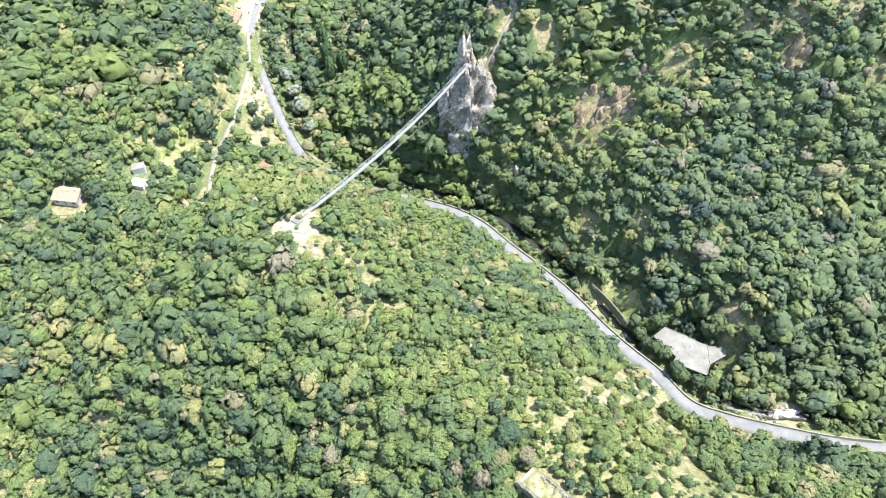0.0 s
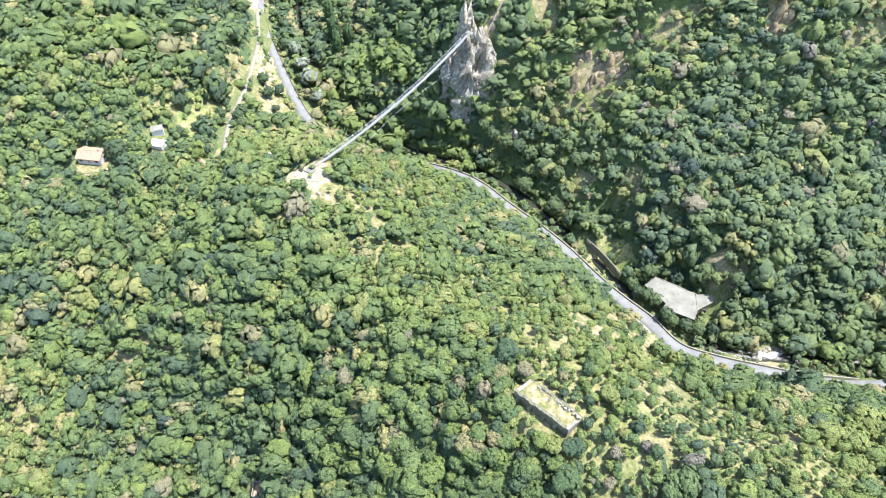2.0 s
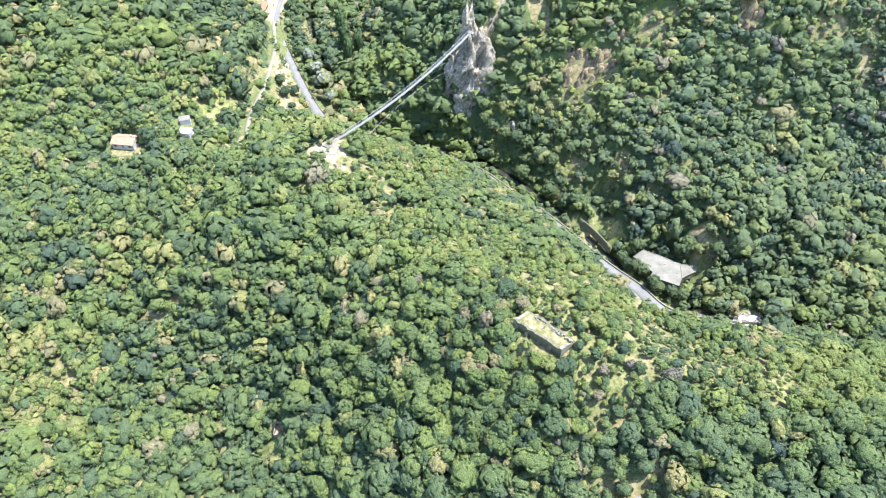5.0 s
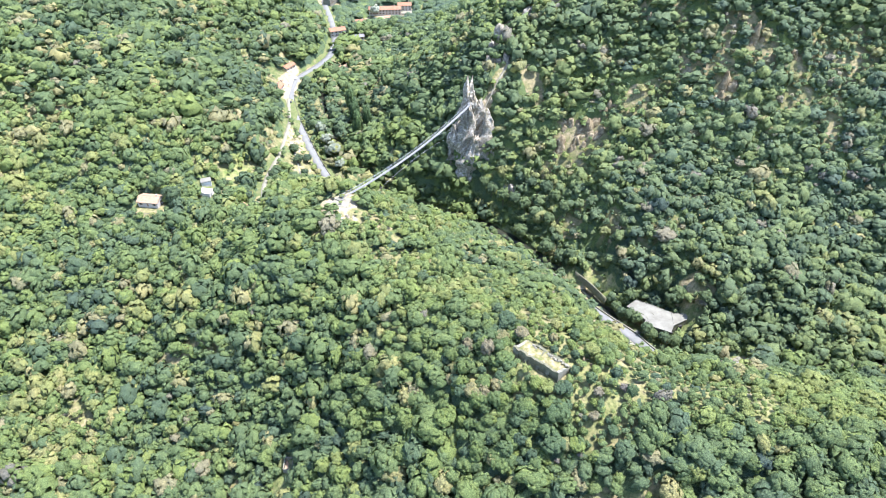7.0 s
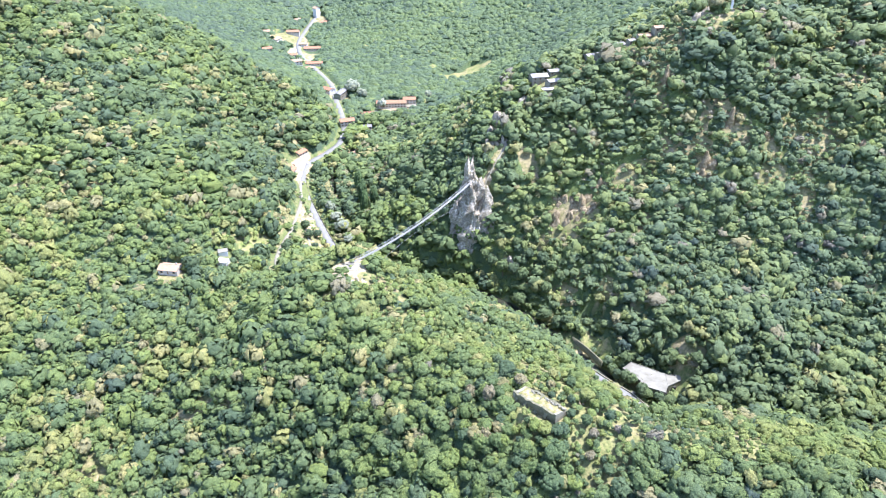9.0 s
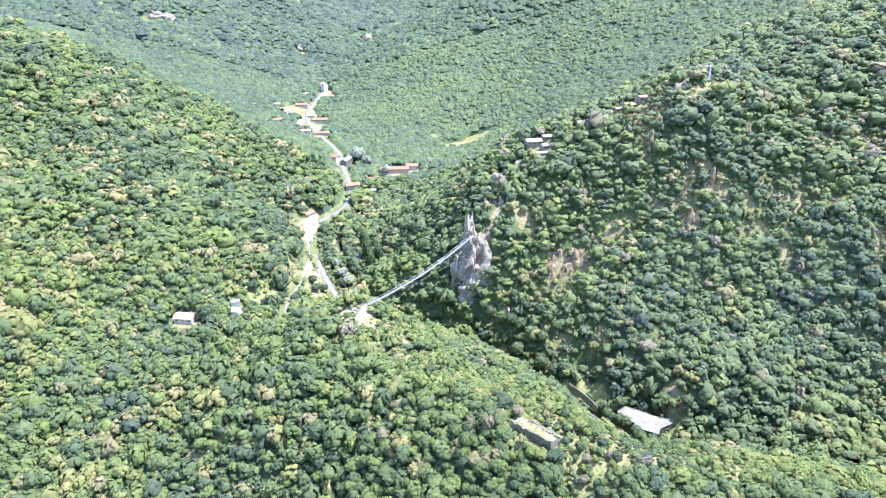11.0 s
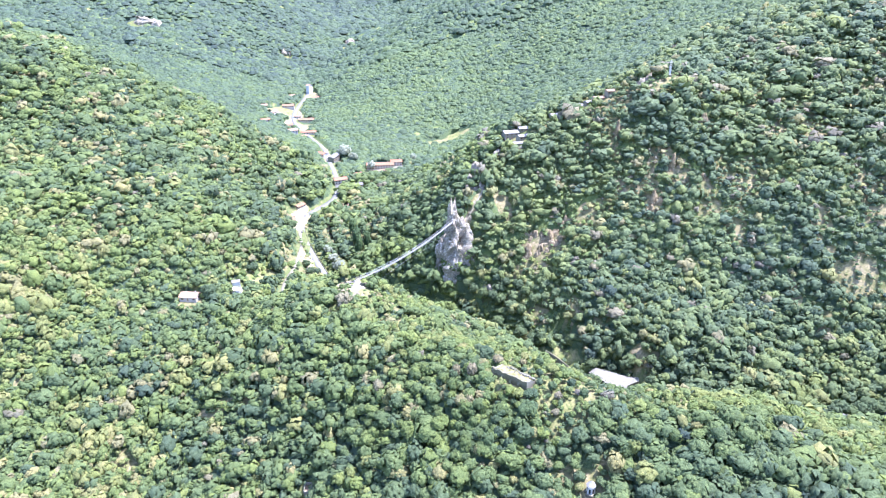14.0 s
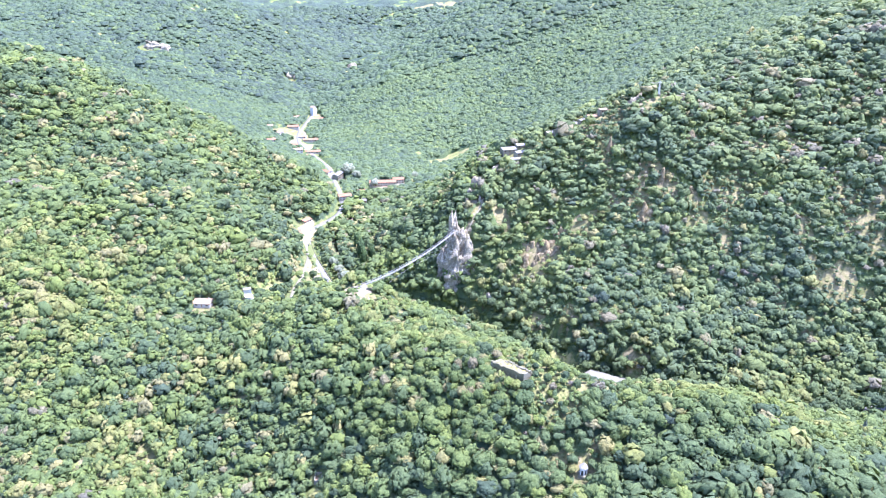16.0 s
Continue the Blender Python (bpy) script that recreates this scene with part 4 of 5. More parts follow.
for i, (hx, hy, hl, hw, hh, ht, _) in enumerate(VILLAGE):
    house(hx, hy, hl, hw, hh, ht, M_PALEROOF if i not in (8, 9) else M_PALETILE, M_LIGHTSTONE, "old grey stone village house on the crest" if i else "large grey stone house at the foot of the village", "village houses", pitch=0.3, z=land_at(hx, hy) - 0.6)
    CLEAR.append((hx - 1, hy - 0.5 * hw - 4.5, 0.5 * hl + 0.5))
wall_along("terrace_wall", [(60, 398, 121), (68, 394, 124), (78, 379, 124), (90, 382, 130)], 0.9, 1.5, 6.0, M_LIGHTSTONE, "dry-stone terrace wall below the village")


def monument(x, y):
    """A white stone cross on a tall pedestal."""
    z = land_at(x, y)
    base = tagged(new("monument"), "tall pale stone cross on a pillar at the hilltop", "monument")
    base.location = (x, y, z)
    CLEAR.append((x, y - 4, 4.5))
    part("plinth", box(bmesh.new(), -1.7, 1.7, -1.7, 1.7, -2, 1.2, 0.1), M_LIGHTSTONE, base)
    bm = bmesh.new()
    prism(bm, [(-1.0, -1.0), (1.0, -1.0), (1.0, 1.0), (-1.0, 1.0)], 1.2, 9.0)
    for v in bm.verts:
        if v.co.z > 5:
            v.co.x *= 0.7
            v.co.y *= 0.7
    part("pillar", bm, M_WHITE, base)
    part("capital", box(bmesh.new(), -1.2, 1.2, -1.2, 1.2, 9.003, 9.7, 0.12), M_LIGHTSTONE, base)
    bm = box(bmesh.new(), -0.3, 0.3, -0.25, 0.25, 9.703, 14.0, 0.05)
    box(bm, -1.6, -0.303, -0.25, 0.25, 11.9, 12.5, 0.05)
    box(bm, 0.303, 1.6, -0.25, 0.25, 11.9, 12.5, 0.05)
    part("cross", bm, M_WHITE, base)


monument(219, 393)
wall_along("ruined_wall", [(230, 402, 186), (240, 404, 186), (250, 400, 185)], 1.0, 2.5, 3.0, M_LIGHTSTONE, "ruined pale castle wall on the hilltop")
wall_along("ruined_wall", [(188, 392, 178), (196, 390, 180), (204, 391, 182.5)], 1.0, 2.0, 3.0, M_LIGHTSTONE, "ruined pale castle wall on the hilltop")


# ---- the ruined church on the spur ----
def ruin():
    """Roofless walls on a slope, earth and grass within; every wall with a broken top."""
    A, B, C, D = (23.2, 75.2), (40.3, 60.6), (46.6, 66.6), (29.6, 81.2)
    base = tagged(new("ruined_church"), "roofless ruined stone church filled with earth and grass", "ruin")

    def broken(name, p, q, thick, lo, heights, mat, label=""):
        bm = bmesh.new()
        p, q = Vector((*p, 0)), Vector((*q, 0))
        n = len(heights) - 1
        s = Vector((-(q - p).y, (q - p).x, 0)).normalized() * thick
        cols = []
        for i, h in enumerate(heights):
            c = p.lerp(q, i / n)
            cols.append([bm.verts.new(c + o * s + Vector((0, 0, zz))) for o, zz in ((0, lo), (0, h), (1, h - 0.15), (1, lo))])
        for u, v in zip(cols, cols[1:]):
            for k in range(3):
                bm.faces.new((u[k], v[k], v[k + 1], u[k + 1]))
        bm.faces.new(cols[0])
        bm.faces.new(cols[-1][::-1])
        bmesh.ops.recalc_face_normals(bm, faces=bm.faces)
        return part(name, bm, mat, base, label)
    r = random.Random(2)
    long_top = [84.9 + 0.5 * r.uniform(-1, 1) - (0.6 if i in (7, 8, 15) else 0) for i in range(24)]
    # shaded wall in darkened stone, sunlit one in paler: light put into colour
    front = broken("long_wall", A, B, 1.2, 74, long_top, M_STONE, "long grey outer wall in shade")
    broken("end_wall", B, C, 1.2, 73, [85.2, 85.0, 84.3, 84.6, 83.6, 82.6, 82.0, 82.2], M_LIGHTSTONE, "sunlit broken end wall")
    broken("rear_wall", C, D, 1.1, 76, [82.2, 82.6, 83.0, 83.5, 83.7, 83.2, 82.9, 83.3, 83.8, 84.3, 83.4, 82.9, 83.0, 83.1], M_STONE)
    broken("west_wall", D, A, 1.2, 74, [83.1, 83.0, 83.3, 83.6, 84.4, 84.8], M_LIGHTSTONE)
    broken("cross_wall", (36.5, 74.6), (34.4, 71.6), 0.7, 79, [84.5, 84.3, 83.9, 83.5, 83.3], M_STONE)
    d = (Vector(B) - Vector(A)).normalized()
    for t in (2.0, 7.0, 12.5, 17.5):
        c = Vector((*A, 0)) + Vector((d.x, d.y, 0)) * t
        bm = box(bmesh.new(), -0.7, 0.7, -0.9, 0.02, 73, 83.0 if t != 12.5 else 82.0, 0.06)
        for v in bm.verts:
            if v.co.z > 80 and v.co.y < -0.5:
                v.co.z -= 1.4
        ob = part("buttress", bm, M_STONE, base)
        ob.matrix_basis = Matrix.Translation(c) @ Matrix.Rotation(math.atan2(d.y, d.x), 4, "Z")
    bm = bmesh.new()
    bmesh.ops.create_grid(bm, x_segments=40, y_segments=16, size=1.0)
    a, ab, ad = Vector((*A, 0)), Vector((*B, 0)) - Vector((*A, 0)), Vector((*D, 0)) - Vector((*A, 0))
    for v in bm.verts:
        q = a + ab * (0.5 + 0.47 * v.co.x) + ad * (0.5 + 0.42 * v.co.y)
        v.co = q + Vector((0, 0, 83.2 + 0.5 * noise.noise(q * 0.35) + 0.25 * noise.noise(q * 1.1) - 0.5 * max(0, v.co.x)))
    part("earth_fill", bm, M_EARTH, base, "dry grass and bare earth within the walls")
    for i in range(60):
        bm = bmesh.new()
        bmesh.ops.create_cube(bm, size=r.uniform(0.4, 0.95), matrix=Euler((r.uniform(0, 3), r.uniform(0, 3), r.uniform(0, 3))).to_matrix().to_4x4())
        ob = part("fallen_stone", bm, M_LIGHTSTONE, base)
        q = a + ab * r.uniform(0.05, 0.98) + ad * r.choice([r.uniform(0.12, 0.2), r.uniform(0.75, 0.9)])
        ob.location = q + Vector((0, 0, 83.4 + 0.4 * noise.noise(q * 0.35)))
    CLEAR.extend([(28, 76, 5), (33, 72, 5), (38, 68, 5), (43, 65, 4), (40, 60, 2.0), (33, 65, 2.2), (27, 70, 2.0), (37, 61, 2.0)])


def earth_material():
    n = Nodes("dry_earth", 0.95, 0.1)
    m, f = n.noise(0.35, 5), n.noise(2.5, 4)
    c = n.ramp(m, [(0.35, (0.14, 0.16, 0.055)), (0.5, (0.25, 0.22, 0.115)), (0.65, (0.36, 0.315, 0.22))])
    n.color(n.mix(n.band(f, 0.35, 0.7), c, n.mix(1.0, c, (0.7, 0.75, 0.6), "MULTIPLY")))
    return n.bump(f, 0.5, 0.2).mat


M_EARTH = earth_material()
ruin()


# ---- the old mill's concrete slabs by the stream ----
def mill():
    base = tagged(new("mill_ruin"), "derelict concrete mill with flat cracked roof slabs", "building")
    slabs = [([(108.1, 178.9), (116.9, 166.9), (114.7, 163.8), (129.6, 156.4), (133.3, 163.1), (134.9, 173.6), (131.1, 175.2), (124.8, 179.4), (115.3, 184.7)], 6.9), ([(133.4, 163.1), (142.7, 168.1), (144.4, 172.6), (135.0, 173.6)], 6.1)]
    for pts, top in slabs:
        c = sum((Vector((*p, 0)) for p in pts), Vector()) / len(pts)
        part("roof_slab", prism(bmesh.new(), pts, top - 0.5, top), M_CONCRETE, base)
        inner = [tuple((c + (Vector((*p, 0)) - c) * 0.93).xy) for p in pts]
        part("wall", prism(bmesh.new(), inner, -7, top - 0.503), M_STONE, base)
        for p, q in zip(pts, pts[1:] + pts[:1]):
            p, q = Vector((*p, 0)), Vector((*q, 0))
            if (q - p).length > 6:
                bm = prism(bmesh.new(), [tuple(w.xy) for w in (p, q, q + (c - q).normalized() * 0.5, p + (c - p).normalized() * 0.5)], top + 0.003, top + 0.28)
                part("roof_kerb", bm, M_CONCRETE, base)
                w = p.lerp(q, 0.5)
                w = c + (w - c) * 0.945
                part("opening", box(bmesh.new(), w.x - 1.1, w.x + 1.1, w.y - 1.1, w.y + 1.1, 1.0, 3.6), M_DARK, base)
    r = random.Random(9)
    for i in range(14):
        bm = bmesh.new()
        bmesh.ops.create_cube(bm, size=r.uniform(0.25, 0.6), matrix=Euler((r.uniform(0, 3), r.uniform(0, 3), r.uniform(0, 3))).to_matrix().to_4x4())
        part("rubble", bm, M_LIGHTSTONE, base).location = (r.uniform(118, 131), r.uniform(165, 174), 6.95)
    for x, y, rr in [(118, 182, 5), (127, 178, 4.5), (113, 178, 5), (120, 176, 5.5), (125, 168, 6.2), (130, 164, 5), (138, 169, 5), (142, 170, 5.5), (143, 165, 4.5), (130, 173, 4)]:
        CLEAR.append((x, y, rr))


mill()
wall_along("mill_footbridge", [(107.5, 157.5, 0.8), (110, 160.5, 0.8), (113, 163.5, 0.8)], 3.0, 0.25, 1.0, M_CONCRETE, "short concrete bridge from the road to the mill")


# ---- the little kiosk ----
def kiosk(x, y):
    z = land_at(x, y) + 0.3
    base = tagged(new("kiosk"), "small white hexagonal stone kiosk with a pointed roof", "kiosk")
    base.location = (x, y, z)
    CLEAR.append((x, y, 3.2))
    CLEAR.append((x - 1, y - 4, 3.0))
    hexa = [(math.cos(radians(60 * k + 30)), math.sin(radians(60 * k + 30))) for k in range(6)]
    part("base", prism(bmesh.new(), [(3.0 * a, 3.0 * b) for a, b in hexa], -3, 0.3), M_LIGHTSTONE, base, "pale stone base")
    part("body", prism(bmesh.new(), [(1.9 * a, 1.9 * b) for a, b in hexa], 0.303, 4.6), M_WHITE, base)
    for k in range(6):
        ang = radians(60 * k)
        ob = part("arched_opening", tube(box(bmesh.new(), -0.06, 0.06, -0.45, 0.45, 0.4, 2.6), [(-0.06, 0, 2.6), (0.06, 0, 2.6)], 0.45, 12), M_DARK, base)
        ob.matrix_basis = Matrix.Rotation(ang, 4, "Z") @ Matrix.Translation((1.9 * math.cos(radians(30)) + 0.0, 0, 0.1))
        a, b = hexa[k]
        part("corner_post", tube(bmesh.new(), [(1.95 * a, 1.95 * b, 0.3), (1.95 * a, 1.95 * b, 4.6)], 0.2, 6), M_WHITE, base)
    bm = bmesh.new()
    apex = bm.verts.new((0, 0, 7.4))
    low = [bm.verts.new((2.5 * a, 2.5 * b, 4.603)) for a, b in hexa]
    for k in range(6):
        bm.faces.new((low[k], low[(k + 1) % 6], apex))
    bm.faces.new(low[::-1])
    roof = part("roof", bm, M_PALEROOF, base, "pale stone pyramid roof")
    part("finial", tube(bmesh.new(), [(0, 0, 7.3), (0, 0, 8.3)], [0.14, 0.05], 6), M_STEEL, roof)


kiosk(65, 12.5)


# ---- the hut in the gully ----
def hut(x, y):
    z = land_at(x, y)
    base = tagged(new("hut"), "small roofless white masonry hut in a grassy gully", "hut")
    base.location = (x, y, z)
    CLEAR.extend([(x, y, 4), (x - 2, y - 6, 3.4), (x - 3, y - 11, 2.5)])
    for nm, x0, x1, y0, y1, h in (("front_wall", -1.8, 1.8, -3.2, -2.8, 2.0), ("rear_wall", -1.8, 1.8, 2.8, 3.2, 3.0), ("side_wall", -2.2, -1.803, -3.2, 3.2, 2.5), ("side_wall", 1.803, 2.2, -3.2, 3.2, 2.4)):
        part(nm, box(bmesh.new(), x0, x1, y0, y1, -1.5, h, 0.05), M_LIGHTSTONE, base)
    part("floor_slab", box(bmesh.new(), -1.78, 1.78, -2.78, 2.78, -0.5, 0.4), M_PALETILE, base)


hut(-82, 68)


# ---- vehicles ----
def car_proto(body_mat):
    base = new("car")
    bm = bmesh.new()
    prof = [(-2.1, 0.35), (2.1, 0.35), (2.15, 0.75), (1.2, 0.92), (0.6, 1.42), (-1.3, 1.45), (-2.05, 0.95)]
    sides = [[bm.verts.new((x, s * (0.86 if z < 1.0 else 0.68), z)) for x, z in prof] for s in (-1, 1)]
    bm.faces.new(sides[0])
    bm.faces.new(sides[1][::-1])
    for i in range(len(prof)):
        j = (i + 1) % len(prof)
        bm.faces.new((sides[0][j], sides[0][i], sides[1][i], sides[1][j]))
    bmesh.ops.recalc_face_normals(bm, faces=bm.faces)
    part("body", bm, body_mat, base)
    part("windscreen", prism(bmesh.new(), [(0.70, -0.6), (1.12, -0.7), (1.12, 0.7), (0.70, 0.6)], 1.0, 1.22), M_GLASS, base)
    for x in (-1.3, 1.3):
        for s in (-0.78, 0.78):
            wheel = part("wheel", tube(bmesh.new(), [(x, s - 0.11, 0.32), (x, s + 0.11, 0.32)], 0.32, 12), M_DARK, base)
            part("rim", tube(bmesh.new(), [(x, s - 0.13, 0.32), (x, s + 0.13, 0.32)], 0.18, 8), M_STEEL, wheel)
    return base


CARS = [(-148.6, 447, 12, 100, 1), (-155.5, 466, 13.5, 95, 0), (-156, 478, 14.3, 95, 1), (-151, 492, 15.2, 80, 0), (288.5, 131.5, 3, 5, 0), (-40, 678, 17.6, 20, 1), (-36, 683, 17.6, 20, 0), (-32, 675, 17.6, 110, 1), (-124, 556, 19, 92, 0)]
M_CARPAINT = (surface("white_car_paint", (0.75, 0.75, 0.75), (0.8, 0.8, 0.8), 1.0, 0.3, 0.0, 0.01, 0.5), surface("dark_car_paint", (0.03, 0.035, 0.045), (0.05, 0.05, 0.06), 1.0, 0.3, 0.0, 0.01, 0.5))
protos = {}
for cx, cy, cz, ct, cc in CARS:
    m = Matrix.Translation((cx, cy, cz + 0.10)) @ Matrix.Rotation(radians(ct), 4, "Z")
    if cc not in protos:
        protos[cc] = tagged(car_proto(M_CARPAINT[cc]), ("white", "dark blue")[cc] + " parked car beside the road", "car", "parked cars")
        protos[cc].matrix_basis = m
    else:
        copy_thing(protos[cc], m)


# ---- woods ----
RNG = np.random.default_rng(7)


def crown_shape(seed, level, puffs, ring, tall=1.0, size=0.34, cards=10):
    """One crown of radius about 1, its middle at 0: a lumpy heart, rounded leaf clumps all over it and a few loose sprays.
    Returns verts, and the triangles of heart and clumps and of the sprays."""
    rng = np.random.default_rng(seed)
    v, f = ico(level)
    lobes = rng.normal(size=(6, 3))
    lobes[:, 2] = np.abs(lobes[:, 2]) * 0.7
    lobes /= np.linalg.norm(lobes, axis=1)[:, None]

    def swell(d):
        return 0.58 + 0.50 * np.max(np.clip((d @ lobes.T - 0.55) / 0.45, 0, 1) ** 0.8, axis=1)
    core = v * (0.82 * swell(v))[:, None] * rng.uniform(0.85, 1.05, (len(v), 1))
    core[:, 2] = np.where(core[:, 2] < -0.4, -0.4 + 0.3 * (core[:, 2] + 0.4), core[:, 2])
    f = f[core[f][:, :, 2].mean(1) > -0.25]

    def around(n, jitter):
        i = np.arange(n) + 0.5
        zz = 1 - 1.38 * i / n
        ang = np.pi * (1 + 5 ** 0.5) * i + rng.uniform(-0.3, 0.3, n)
        d = np.stack([np.sqrt(1 - zz ** 2) * np.cos(ang), np.sqrt(1 - zz ** 2) * np.sin(ang), zz], -1) + rng.normal(0, jitter, (n, 3))
        d /= np.linalg.norm(d, axis=1)[:, None]
        a = np.cross(d, rng.normal(size=d.shape))
        a /= np.linalg.norm(a, axis=1)[:, None]
        return d, a, np.cross(d, a)
    d, a, b = around(puffs, 0.12)
    c = d * (swell(d) * rng.uniform(0.78, 1.10, puffs))[:, None]
    s = size * rng.uniform(0.7, 1.3, (puffs, 1))
    n = d + rng.normal(0, 0.22, d.shape) + [0, 0, 0.2]
    n /= np.linalg.norm(n, axis=1)[:, None]
    rows = [c + n * s * rng.uniform(0.45, 0.75, (puffs, 1))]
    for k in range(ring):
        t = 2 * np.pi * k / ring + rng.uniform(-0.3, 0.3, (puffs, 1))
        rows.append(c + s * rng.uniform(0.75, 1.2, (puffs, 1)) * (np.cos(t) * a + np.sin(t) * b) - n * s * rng.uniform(0.1, 0.45, (puffs, 1)))
    tops = np.stack(rows, 1).reshape(-1, 3)
    fan = np.array([(0, 1 + k, 1 + (k + 1) % ring) for k in range(ring)])
    pf = (fan[None] + (len(core) + (ring + 1) * np.arange(puffs))[:, None, None]).reshape(-1, 3)
    d, a, b = around(cards, 0.2)
    c = d * (swell(d) * rng.uniform(1.0, 1.16, cards))[:, None]
    spray = np.stack([c + 0.5 * size * rng.uniform(0.5, 1.1, (cards, 1)) * (np.cos(t) * a + np.sin(t) * b + 0.5 * rng.normal(size=d.shape)) for t in (0.0, 2.1, 4.2)], 1).reshape(-1, 3)
    sf = len(core) + len(tops) + np.arange(cards * 3).reshape(cards, 3)
    out = np.concatenate([core, tops, spray])
    out[:, 2] *= tall
    return out, np.concatenate([f, pf]), sf


def scatter(x0, x1, y0, y1, step):
    """Uneven places in the visible wedge of the valley."""
    x, y = np.meshgrid(np.arange(x0, x1, step), np.arange(y0, y1, step * 0.87))
    x[1::2] += step / 2
    x, y = x.ravel() + RNG.uniform(-0.36, 0.36, x.size) * step, y.ravel() + RNG.uniform(-0.36, 0.36, x.size) * step
    keep = np.abs(x + 8) < 0.74 * (y + 262) + 40
    return x[keep], y[keep]


def wooded(x, y, dense=1.0):
    """Which places bear a tree."""
    op, _ = clearings(x, y)
    bare = bareness(x, y)
    ok = (op < 0.15) & (RNG.uniform(0, 1, x.size) > bare * 0.45 * dense)
    for line, w in ((ROAD, np.where(x > 200, 4.6, np.where(y > 300, 11.0, 8.0))), (ROAD_UP, np.where(y < 780, 11.0, 9.0)), (TRACK, 7.5), (RIVER, np.where(x > 178, 1.0, 3.0))):
        d, _ = near_line(x, y, line)
        ok &= d > w
    back = smooth(y, 560, 640) * (land(x, y - 12) - land(x, y) > 1.5)
    ok &= RNG.uniform(0, 1, x.size) > 0.6 * back
    for cx, cy, r in CLEAR:
        ok &= np.hypot(x - cx, y - cy) > r + 0.9
    return ok


def tints(x, y):
    """Leaf colour: patches of kinds of tree, shifts slope by slope, and single trees that stand out."""
    east = smooth(x - 0.35 * (y - 200), 10, 90) * smooth(y, 170, 240) * (1 - smooth(y, 420, 520))
    patch = fbm(x, y, 1 / 60.0, 3, 41)
    west = smooth(-x + 0.2 * y, -60, 120) * (1 - smooth(y, 380, 600))
    # last term: the hazy far west, put into the leaf colour as a lower tint
    t = 0.50 + 0.24 * patch + RNG.normal(0, 0.13, x.size) - 0.07 * east * (1 - smooth(y, 235, 290)) + 0.15 * east * smooth(y, 235, 290) * (1 - 1.3 * smooth(x, 130, 200)) + 0.09 * west * (1 - smooth(y, 250, 400)) + 0.06 * smooth(x, 120, 160) * (1 - smooth(y, 70, 110)) - 0.15 * smooth(y, 600, 800) * smooth(-x, 100, 400)
    t = t + 0.10 * on_crest(x, y)
    u = RNG.uniform(0, 1, x.size)
    t = np.clip(t, 0.02, 0.78)
    pale = u < 0.04 + 0.26 * west * smooth(fbm(x, y, 1 / 40.0, 2, 47), -0.1, 0.4)
    t = np.where(pale, RNG.uniform(0.80, 0.93, x.size), t)
    t = np.where(u > 0.994 - 0.030 * east, RNG.uniform(0.94, 1.0, x.size), t)
    return t


